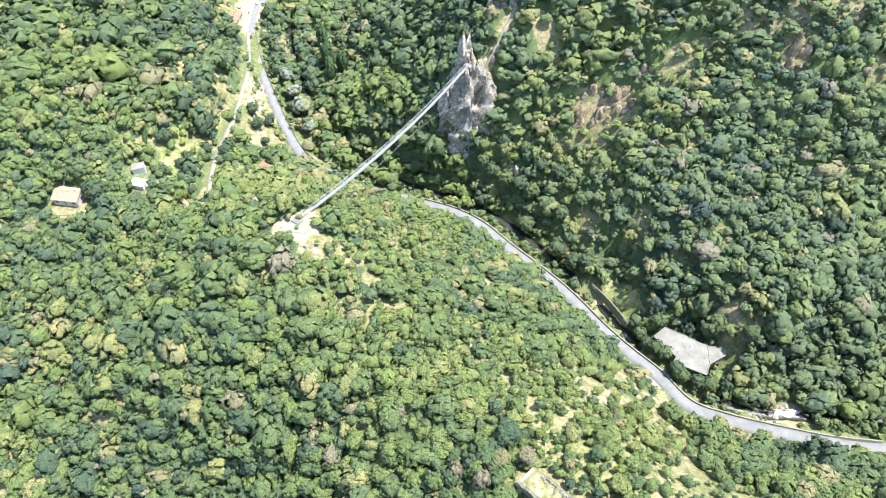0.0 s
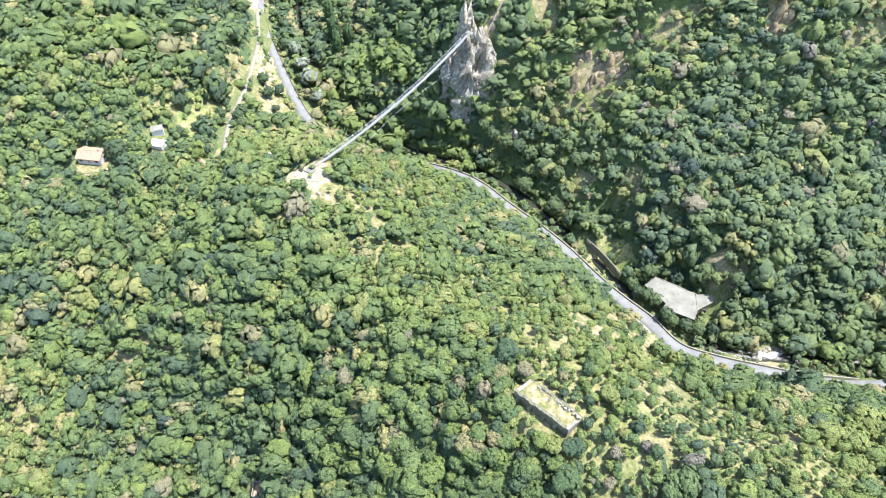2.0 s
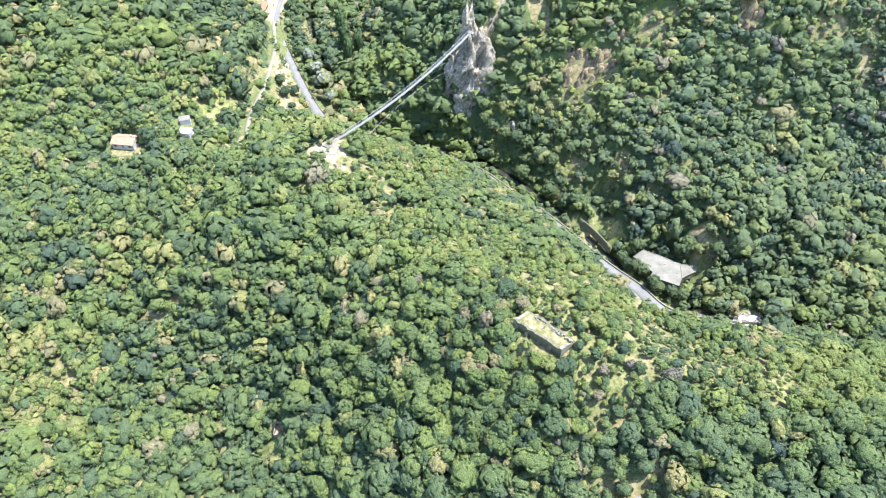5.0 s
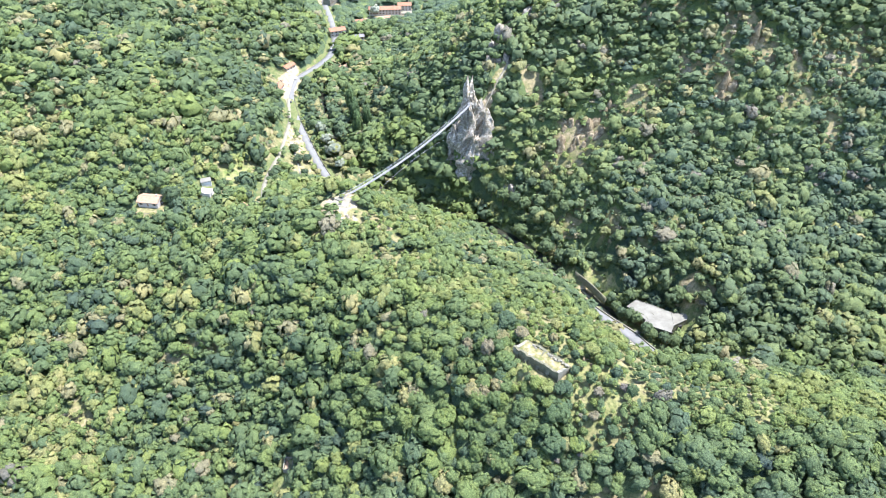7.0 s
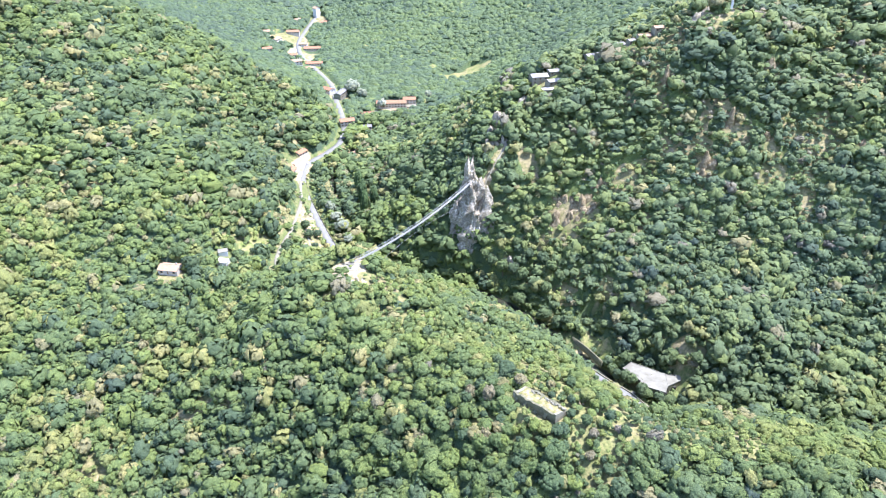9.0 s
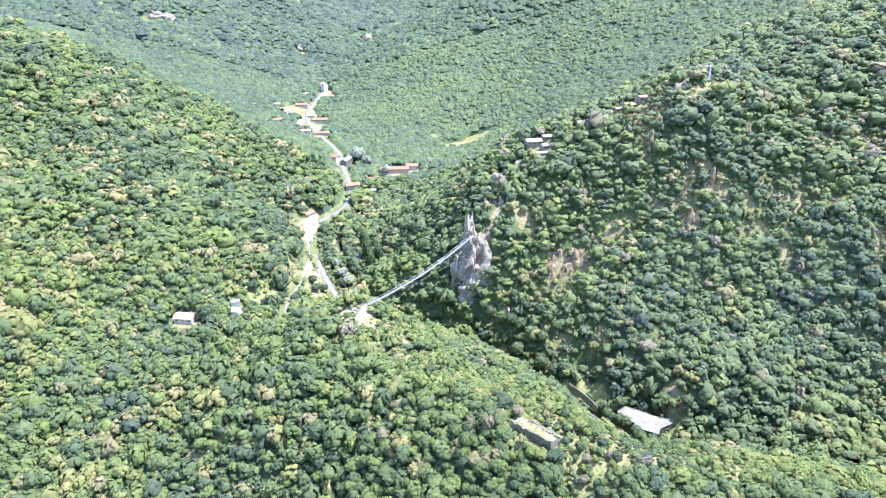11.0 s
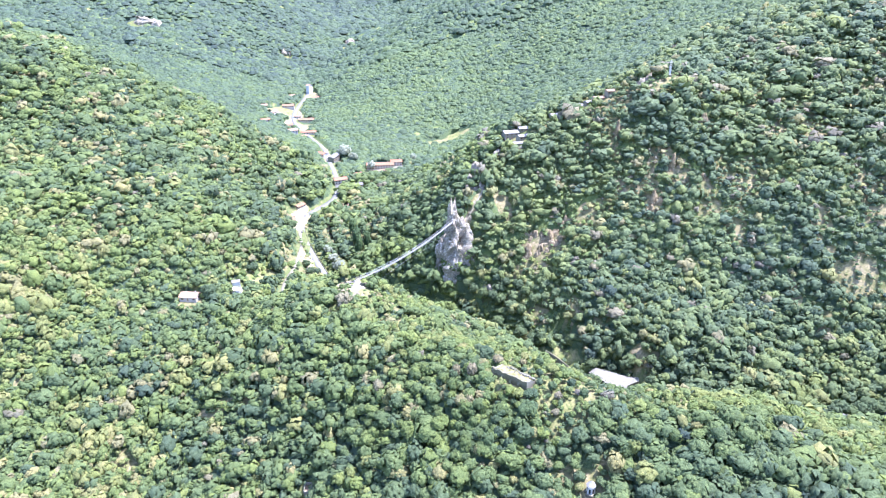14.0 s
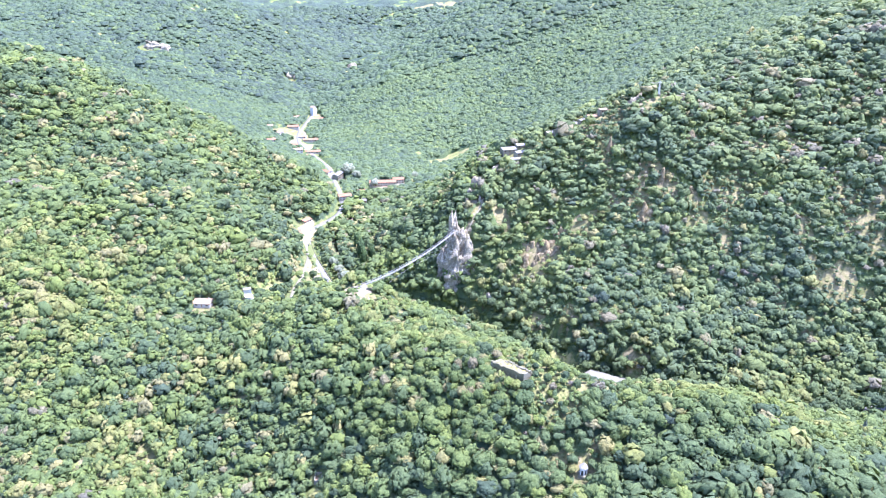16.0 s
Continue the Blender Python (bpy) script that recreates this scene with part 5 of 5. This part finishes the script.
def wood(name, label, x, y, radius, shapes, trunk=False, flat=1.0, shade=0.0, vary=0.33, mat=None):
    """All crowns of a wood as one mesh; shade lowers the tint of far woods to darker, bluer leaves in place of haze."""
    z = land(x, y)
    tint = tints(x, y)
    tint = np.where((tint < 0.79) | (vary < 0.2), np.maximum(0.5 + (np.minimum(tint, 0.8) - 0.5) * (0.2 + 2.4 * vary) - shade, 0.02), tint)
    n = len(x)
    r = radius * np.clip(RNG.lognormal(0, vary, n), 0.5, 1.9)
    r *= (1 - 0.3 * bareness(x, y)) * (1 + 0.32 * fbm(x, y, 1 / 38.0, 3, 71)) * (1 - 0.22 * on_crest(x, y))
    d, _ = near_line(x, y, ROAD)
    r *= np.where(x < -30, 1.0, 0.62 + 0.38 * smooth(d, 8, 20))
    h = z + (r + radius) / 2 * (1 + vary * RNG.uniform(-0.75, 1.05, n)) + 0.6
    which = RNG.integers(0, len(shapes), n)
    turn = RNG.uniform(0, 2 * np.pi, n)
    vs, fa, fb, ts, base = [], [], [], [], 0
    for k, (sv, sf, sq) in enumerate(shapes):
        m = np.where(which == k)[0]
        if not len(m):
            continue
        c, s = np.cos(turn[m])[:, None], np.sin(turn[m])[:, None]
        rr = r[m][:, None]
        sy = RNG.uniform(0.76, 1.3, (len(m), 1))
        px = (sv[None, :, 0] * c - sv[None, :, 1] * s) * rr * sy + x[m][:, None]
        py = (sv[None, :, 0] * s + sv[None, :, 1] * c) * rr / sy + y[m][:, None]
        pz = sv[None, :, 2] * rr * RNG.uniform(0.68, 1.15, (len(m), 1)) * flat + h[m][:, None]
        vs.append(np.stack([px, py, pz], -1).reshape(-1, 3))
        off = base + np.arange(len(m)) * len(sv)
        fa.append((sf[None] + off[:, None, None]).reshape(-1, sf.shape[1]))
        fb.append((sq[None] + off[:, None, None]).reshape(-1, sq.shape[1]))
        ts.append(np.repeat(tint[m], len(sv)))
        base += len(m) * len(sv)
    if trunk:
        ang = np.arange(4) * np.pi / 2
        lo = np.stack([x[:, None] + 0.17 * np.cos(ang), y[:, None] + 0.17 * np.sin(ang), np.repeat((z - 0.4)[:, None], 4, 1)], -1)
        hi = np.stack([x[:, None] + 0.08 * np.cos(ang), y[:, None] + 0.08 * np.sin(ang), np.repeat(h[:, None], 4, 1)], -1)
        vs.append(np.concatenate([lo, hi], 1).reshape(-1, 3))
        side = np.array([(i, (i + 1) % 4, 4 + (i + 1) % 4, 4 + i) for i in range(4)])
        fb.append((side[None] + (base + np.arange(n) * 8)[:, None, None]).reshape(-1, 4))
        ts.append(np.full(n * 8, 0.97))
    faces = fa + fb
    ob = mesh_np(name, np.concatenate(vs), faces, mat or M_LEAF, None, {"tint": np.concatenate(ts)}, rounded_faces=sum(len(f) for f in fa))
    return tagged(ob, label, "trees", kind="stuff")


TALLS = (0.9, 1.05, 1.2, 0.8, 1.0, 1.1, 0.95, 1.3, 0.85, 1.0)
NEAR_SHAPES = [crown_shape(s, 2, 52, 4, tall, 0.29, 18) for s, tall in enumerate(TALLS)]
MIDDLE_SHAPES = [crown_shape(20 + s, 1, 22, 4, tall, 0.39, 3) for s, tall in enumerate(TALLS)]
VALLEY_SHAPES = [crown_shape(80 + s, 1, 10, 3, tall, 0.52, 2) for s, tall in enumerate(TALLS)]


def dome_shape(seed, tufts, size):
    """A plain small crown for far woods: an uneven dome with a few leaf clumps."""
    rng = np.random.default_rng(seed)
    v, f = [(rng.uniform(-0.2, 0.2), rng.uniform(-0.2, 0.2), 0.95)], []
    for k, (r, z) in enumerate(((0.66, 0.66), (1.0, -0.05))):
        for i in range(6):
            a = 2 * math.pi * (i + 0.5 * k) / 6 + rng.uniform(-0.25, 0.25)
            q = r * rng.uniform(0.78, 1.2)
            v.append((q * math.cos(a), q * math.sin(a), z + rng.uniform(-0.16, 0.16)))
    for i in range(6):
        j = (i + 1) % 6
        f += [(0, 1 + i, 1 + j), (1 + i, 7 + i, 1 + j), (1 + j, 7 + i, 7 + j)]
    c = rng.normal(size=(tufts, 3))
    c[:, 2] = np.abs(c[:, 2]) * 0.7 + 0.2
    c *= (0.98 / np.linalg.norm(c, axis=1))[:, None]
    cards = (c[:, None] + size * rng.normal(0, 0.5, (tufts, 3, 3))).reshape(-1, 3)
    return np.concatenate([np.array(v), cards]), np.array(f), len(v) + np.arange(tufts * 3).reshape(tufts, 3)


BUSHES = [dome_shape(430 + s, 8, 0.5) for s in range(8)]
DOMES = [dome_shape(400 + s, 2, 0.4) for s in range(10)]


def is_near(x, y):
    return (np.hypot((x - 70) / 2.1, y - 62) < 66)


def is_single(x, y):
    return np.hypot((x - 30) / 1.25, y - 62) < 33


wx, wy = scatter(-440, 480, -38, 300, 4.65)
ok = wooded(wx, wy) & ~is_single(wx, wy)
wx, wy = wx[ok], wy[ok]
close = is_near(wx, wy)
wood("spur_trees", "dense broadleaf trees and scrub over the rocky spur", wx[close], wy[close], 3.3, NEAR_SHAPES, True)
west_side = (wx < 0.35 * (wy - 200) + 20) | (wy < np.maximum(142, 302 - 1.17 * wx))
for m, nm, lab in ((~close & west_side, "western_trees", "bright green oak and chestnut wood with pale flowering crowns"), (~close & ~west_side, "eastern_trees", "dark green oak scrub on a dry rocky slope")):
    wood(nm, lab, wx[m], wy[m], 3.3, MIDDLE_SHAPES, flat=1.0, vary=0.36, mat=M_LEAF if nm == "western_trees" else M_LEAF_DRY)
wx, wy = scatter(-680, 760, 300, 620, 6.0)
ok = wooded(wx, wy)
dry_side = wx > 0.35 * (wy - 200) - 10
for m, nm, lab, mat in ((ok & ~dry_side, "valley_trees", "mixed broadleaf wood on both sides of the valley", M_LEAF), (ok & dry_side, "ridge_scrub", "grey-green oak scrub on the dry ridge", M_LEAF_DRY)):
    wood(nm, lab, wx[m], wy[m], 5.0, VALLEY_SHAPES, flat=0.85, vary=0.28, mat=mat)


def canopy(name, label, xs, ys, cell, height, dome, fine, open_too=0.0, tone=0.4, whole=False, rise=0.0):
    """Closed far woods as one leafy roof: a sheet that bulges over every crown and comes down to the ground at the clearings."""
    x, y = np.meshgrid(xs, ys)
    ix, iy = np.floor(x / cell), np.floor(y / cell)
    best, tint, size = np.full(x.shape, 1e9), np.zeros(x.shape), np.ones(x.shape)

    def dice(a, b, k):
        v = np.sin(a * 127.1 + b * 311.7 + k * 74.7) * 43758.5453
        return v - np.floor(v)
    patch = fbm(x, y, 1 / 70.0, 3, 41)
    for dx in (-1, 0, 1):
        for dy in (-1, 0, 1):
            a, b = ix + dx, iy + dy
            r = 0.75 + 0.5 * dice(a, b, 3)
            d = np.hypot(x - (a + 0.1 + 0.8 * dice(a, b, 1)) * cell, y - (b + 0.1 + 0.8 * dice(a, b, 2)) * cell) / r
            near = d < best
            best = np.where(near, d, best)
            tint = np.where(near, dice(a, b, 4), tint)
            size = np.where(near, r, size)
    op, _ = clearings(x, y)
    op = np.maximum(op, open_too * bareness(x, y))
    for line, w in ((ROAD_UP, 6.0), (ROAD, 6.0), (TRACK, 3.2), (RIVER, 4.0)):
        d, _ = near_line(x, y, line)
        op = np.maximum(op, 1 - smooth(d, w, w + 3))
    for cx, cy, r in CLEAR:
        op = np.maximum(op, 1 - smooth(np.hypot(x - cx, y - cy), r, r + 3))
    height = height + rise * smooth(y, 170, 240)
    tone = tone + 0.04 * rise * smooth(y, 170, 240)
    tall = height * (0.75 + 0.25 * size) + dome * size * np.sqrt(np.clip(1 - (best / (0.68 * cell)) ** 2, 0, 1)) + fine * RNG.uniform(-1, 1, x.shape)
    z = land(x, y) + tall * (1 - op) - 2.5 * op
    tone = tone + 0.2 * smooth(x - 0.35 * (y - 200), 10, 60) * smooth(y, 215, 265) * (y < 600)
    t = np.clip(tone + 0.26 * patch + 0.42 * (tint - 0.5), 0.03, 0.78)
    t = np.where(tint > 0.93, 0.84, t)
    idx = np.arange(x.size).reshape(x.shape)
    q = np.stack([idx[:-1, :-1], idx[:-1, 1:], idx[1:, 1:], idx[1:, :-1]], -1)
    mx, my = (x[:-1, :-1] + x[1:, 1:]) / 2, (y[:-1, :-1] + y[1:, 1:]) / 2
    q = q.reshape(-1, 4) if whole else q[np.abs(mx + 8) < 0.74 * (my + 262) + 60]
    ob = mesh_np(name, np.stack([x, y, z], -1).reshape(-1, 3), q, M_LEAF, None, {"tint": t.ravel()})
    return tagged(ob, label, "trees", kind="stuff")


canopy("hillside_scrub", "dark scrub under the woods behind the hamlet", np.arange(-960, 960, 4.2), np.arange(606, 1104, 4.2), 6.5, 4.8, 1.4, 0.7, tone=0.36)
canopy("upper_valley_scrub", "dark scrub under the woods at the head of the valley", np.arange(-1180, 500, 7.0), np.arange(1100, 1664, 7.0), 11.0, 7.2, 1.8, 1.0, tone=0.30)
canopy("distant_trees", "distant woods on the far hills", np.arange(-1800, 1000, 14.0), np.arange(1660, 3300, 15.0), 24.0, 4.0, 8.0, 4.0, tone=0.1)
canopy("undergrowth", "dense low undergrowth between the trees of the valley", np.arange(-430, 470, 3.2), np.arange(-40, 612, 3.2), 4.4, 0.3, 1.7, 0.9, 0.9, tone=0.40, rise=1.7)
canopy("rear_trees", "leafy wood on the slopes below the spur", np.arange(-430, 470, 5.0), np.arange(-330, -34, 5.0), 9.0, 2.5, 4.0, 1.6, tone=0.45, whole=True)
wx, wy = scatter(-960, 960, 612, 1105, 6.0)
ok = wooded(wx, wy, 0.5) & (wx > -680) & (wx < 640)
# shade grows with distance: blue haze put into the leaf colour
wood("hillside_trees", "closed broadleaf wood on the hills behind the hamlet", wx[ok], wy[ok], 4.3, DOMES, flat=0.85, shade=0.13, vary=0.16)
wx, wy = scatter(-1180, 480, 1100, 1665, 9.2)
ok = wooded(wx, wy, 0.5) & (wx < 480 - 1.5 * (wy - 1140))
wood("upper_valley_trees", "closed woods on the hills at the head of the valley", wx[ok], wy[ok], 6.5, DOMES, flat=0.85, shade=0.22, vary=0.16)
wx, wy = scatter(-900, 500, 1660, 2450, 14.0)
ok = wooded(wx, wy, 0.5)
wood("ridge_trees", "woods on the far ridge across the valley", wx[ok], wy[ok], 9.5, DOMES, flat=0.8, shade=0.28, vary=0.16)


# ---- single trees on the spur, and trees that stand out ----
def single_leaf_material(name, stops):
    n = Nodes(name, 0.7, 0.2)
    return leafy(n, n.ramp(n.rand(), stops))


M_SINGLE = single_leaf_material("leaves_single", SINGLE_STOPS)
M_SILVER = single_leaf_material("silver_leaves", [(0.0, (0.20, 0.24, 0.17)), (1.0, (0.33, 0.36, 0.28))])
M_POPLAR = single_leaf_material("poplar_leaves", [(0.0, (0.060, 0.105, 0.045)), (1.0, (0.09, 0.15, 0.055))])
M_ALDER = single_leaf_material("alder_leaves", [(0.0, (0.060, 0.095, 0.055)), (1.0, (0.105, 0.150, 0.062))])
M_CEDAR = single_leaf_material("cedar_needles", [(0.0, (0.13, 0.17, 0.14)), (1.0, (0.19, 0.24, 0.20))])


def tree_proto(seed, mat, r=3.0, tall=1.0, lift=1.15, tufts=76, size=0.25):
    """A tree: tapered trunk with limbs under a crown of many leaf clumps."""
    base = new("tree")
    h = r * lift + 0.6
    bm = tube(bmesh.new(), [(0, 0, -0.8), (0.06, 0, 0.8), (0.0, 0.08, h)], [0.30, 0.22, 0.12], 7)
    rng = random.Random(seed)
    for k in range(5):
        a = 2 * math.pi * k / 5 + rng.uniform(-0.3, 0.3)
        tube(bm, [(0, 0, 0.5 * h), (0.45 * r * math.cos(a), 0.45 * r * math.sin(a), h), (0.8 * r * math.cos(a), 0.8 * r * math.sin(a), h + 0.4 * r * tall)], [0.12, 0.08, 0.03], 5)
    part("trunk", bm, M_BARK, base)
    v, f, q = crown_shape(seed + 100, 2, tufts, 5, tall, size, 26)
    v = v * r + np.array([0, 0, h])
    mesh_np("crown", v, [f, q], mat, base, rounded_faces=len(f))
    return base


KINDS = [(201, 3.0, 0.85), (202, 3.4, 1.0), (203, 2.6, 1.15), (204, 3.1, 0.95), (205, 2.3, 0.8), (206, 3.6, 1.05), (207, 2.8, 1.25), (208, 3.2, 0.9)]
protos = [tagged(tree_proto(s, M_SINGLE, r, tall), "round leafy green oak among scrub on the spur", "tree", "oaks on the spur") for s, r, tall in KINDS]
sx, sy = scatter(-40, 100, 5, 125, 3.65)
ok = wooded(sx, sy, 0.6) & is_single(sx, sy)
sx, sy = sx[ok], sy[ok]
sz = land(sx, sy)
dry = bareness(sx, sy)
rng_t = random.Random(12)
for i, (x, y, z) in enumerate(zip(sx, sy, sz)):
    s = rng_t.choice((0.5, 0.65, 0.8, 0.9, 1.0, 1.1, 1.25)) * rng_t.uniform(0.92, 1.08) * (1 - 0.3 * dry[i])
    m = Matrix.LocRotScale((x, y, z), Euler((0, 0, rng_t.uniform(0, 6.28))), (s, s, s * rng_t.uniform(0.85, 1.2)))
    if i < len(protos):
        protos[i].matrix_basis = m
    else:
        copy_thing(protos[rng_t.randrange(len(protos))], m @ Matrix.Diagonal((1, 1, 1, 1)))


def place(proto, spots):
    for i, (x, y, s) in enumerate(spots):
        m = Matrix.LocRotScale((x, y, land_at(x, y)), Euler((0, 0, 2.3 * i)), (s, s, s))
        if i == 0:
            proto.matrix_basis = m
        else:
            copy_thing(proto, m)


place(tagged(tree_proto(301, M_SILVER, 4.6, 0.95, 1.3), "silver-leaved willow beside the stream", "tree", "silver willows"), [(-106, 381, 1.15), (-98, 364, 1.2), (-114, 398, 1.0), (-90, 346, 0.9), (-128, 705, 1.7), (-115, 690, 1.3), (-85, 660, 1.2), (-28, 690, 1.0)])
place(tagged(tree_proto(303, M_ALDER, 3.6, 1.0, 1.5), "broad leafy alder beside the stream", "tree", "alders by the stream"), [(112.5, 169.5, 1.15), (109, 173.5, 1.0), (116, 161, 1.0), (105.5, 177, 0.9), (119, 158, 0.85), (125, 154.5, 0.9), (132, 153, 0.95), (140, 154, 1.0), (149, 161, 1.1), (151.5, 172, 1.0), (139, 182, 1.2), (127, 184, 1.1), (112, 188, 1.0), (103, 184, 0.9), (75, 230, 1.3), (66, 240, 1.4), (80, 226, 1.2), (50, 258, 1.3), (30, 288, 1.1), (38, 281, 1.3), (46, 277, 1.2), (24, 293, 1.0), (53, 271, 1.3), (58, 282, 1.0), (67, 275, 1.2), (49, 291, 0.9), (37, 296, 1.0), (73, 267, 1.2), (61, 262, 1.2), (68, 256, 1.1), (30, 279, 1.1), (20, 289, 1.0), (78, 258, 1.1)] + [(214 + 6.5 * i, 115.5 + 0.13 * 6.5 * i + (i % 3), 1.1 + 0.15 * (i % 3)) for i in range(20)])
place(tagged(tree_proto(302, M_POPLAR, 4.2, 3.0, 3.0, 90, 0.24), "tall slim poplar by the stream", "tree", "poplars"), [(-80, 392, 1.0), (-84, 408, 1.05), (-72, 398, 0.9), (-90, 430, 1.0)])


place(tagged(tree_proto(305, M_POPLAR, 1.5, 1.7, 1.2, 40, 0.3), "trimmed dark green conifer of a garden hedge", "shrub", "garden hedge"), [(-170.2 - 0.36 * i, 281 + 1.35 * i, 0.85 + 0.12 * (i % 3)) for i in range(16)])
place(tagged(tree_proto(306, M_ALDER, 3.4, 0.9, 1.0), "round leafy fruit tree in a garden", "tree", "garden trees"), [(-163, 293, 1.4), (-147, 272, 0.7), (-141.5, 296, 0.8), (-158, 268, 0.6), (-140.5, 287, 0.6), (-149, 284, 0.7), (-152, 276, 0.5), (-131, 297, 0.9), (-129, 290, 0.8), (-131.5, 304, 0.8), (-126, 316, 0.7), (-122, 336, 0.9), (-115, 322, 0.6), (-127, 350, 0.9), (-117, 345, 0.8), (-110, 314, 0.6), (-187, 248, 1.3), (-146, 318, 0.8), (-144, 309, 0.9)])


def cedar_proto(mat):
    """A conifer with tiers of drooping boughs."""
    base = new("cedar")
    part("trunk", tube(bmesh.new(), [(0, 0, -0.8), (0, 0, 13)], [0.4, 0.06], 7), M_BARK, base)
    rng = random.Random(77)
    for k in range(9):
        z, r = 2.5 + 1.2 * k, 4.2 * (1 - k / 9.6)
        bm = bmesh.new()
        hub = bm.verts.new((0, 0, z + 0.5))
        for j in range(9):
            a = 2 * math.pi * j / 9 + rng.uniform(-0.2, 0.2)
            d = Vector((math.cos(a), math.sin(a), 0))
            s = Vector((-d.y, d.x, 0)) * r * 0.24
            rr = r * rng.uniform(0.75, 1.1)
            pts = [d * rr * 0.5 + s + Vector((0, 0, z + 0.2)), d * rr + Vector((0, 0, z - 0.5)), d * rr * 0.5 - s + Vector((0, 0, z + 0.2))]
            top = [hub] + [bm.verts.new(p) for p in pts]
            mid = bm.verts.new(d * rr * 0.5 + Vector((0, 0, z + 0.55)))
            for u in range(4):
                bm.faces.new((top[u], top[(u + 1) % 4], mid))
        part("boughs", bm, mat, base)
    return base


place(tagged(cedar_proto(M_CEDAR), "blue-grey cedar with tiered boughs", "tree", "cedars"), [(262, 78, 1.1), (246, 118, 1.0), (252, 122, 0.9), (285, 88, 0.9), (268, 60, 0.8)])


# ---- bushes in the open places ----
def bushes():
    x, y = scatter(-330, 360, -36, 480, 3.7)
    x, y = x + RNG.uniform(-3, 3, x.size), y + RNG.uniform(-3, 3, x.size)
    op, lawn = clearings(x, y)
    bare = bareness(x, y)
    u = RNG.uniform(0, 1, x.size)
    ok = (u < np.where(op > 0.5, 0.13 + 0.3 * on_crest(x, y) + 0.16 * np.clip(lawn, 0, 1) + 0.06 * smooth(y, 240, 280) * (lawn < 0.2) + 0.4 * smooth(x - 0.35 * (y - 200), 10, 60) * smooth(y, 215, 265), 0.16 + bare * 0.42 + 0.65 * on_crest(x, y) + 0.1 * smooth(y, 180, 240) + 0.6 * smooth(x - 0.35 * (y - 200), 10, 60) * smooth(y, 215, 265)))
    for line, w in ((ROAD, 4.6), (ROAD_UP, 4.2), (TRACK, 2.4), (RIVER, 2.6)):
        d, _ = near_line(x, y, line)
        ok &= d > w
    for cx, cy, r in CLEAR:
        ok &= np.hypot(x - cx, y - cy) > r * 0.95
    d, _ = near_line(x, y, ROAD)
    ok |= (d > 4.6) & (d < 8.5) & (u < 0.55) & (op < 0.5)
    wood("bushes", "low scrub and garden bushes in dry open ground", x[ok], y[ok], 1.5 + 0.5 * np.maximum(smooth(y[ok], 215, 265), on_crest(x[ok], y[ok])), BUSHES)


bushes()
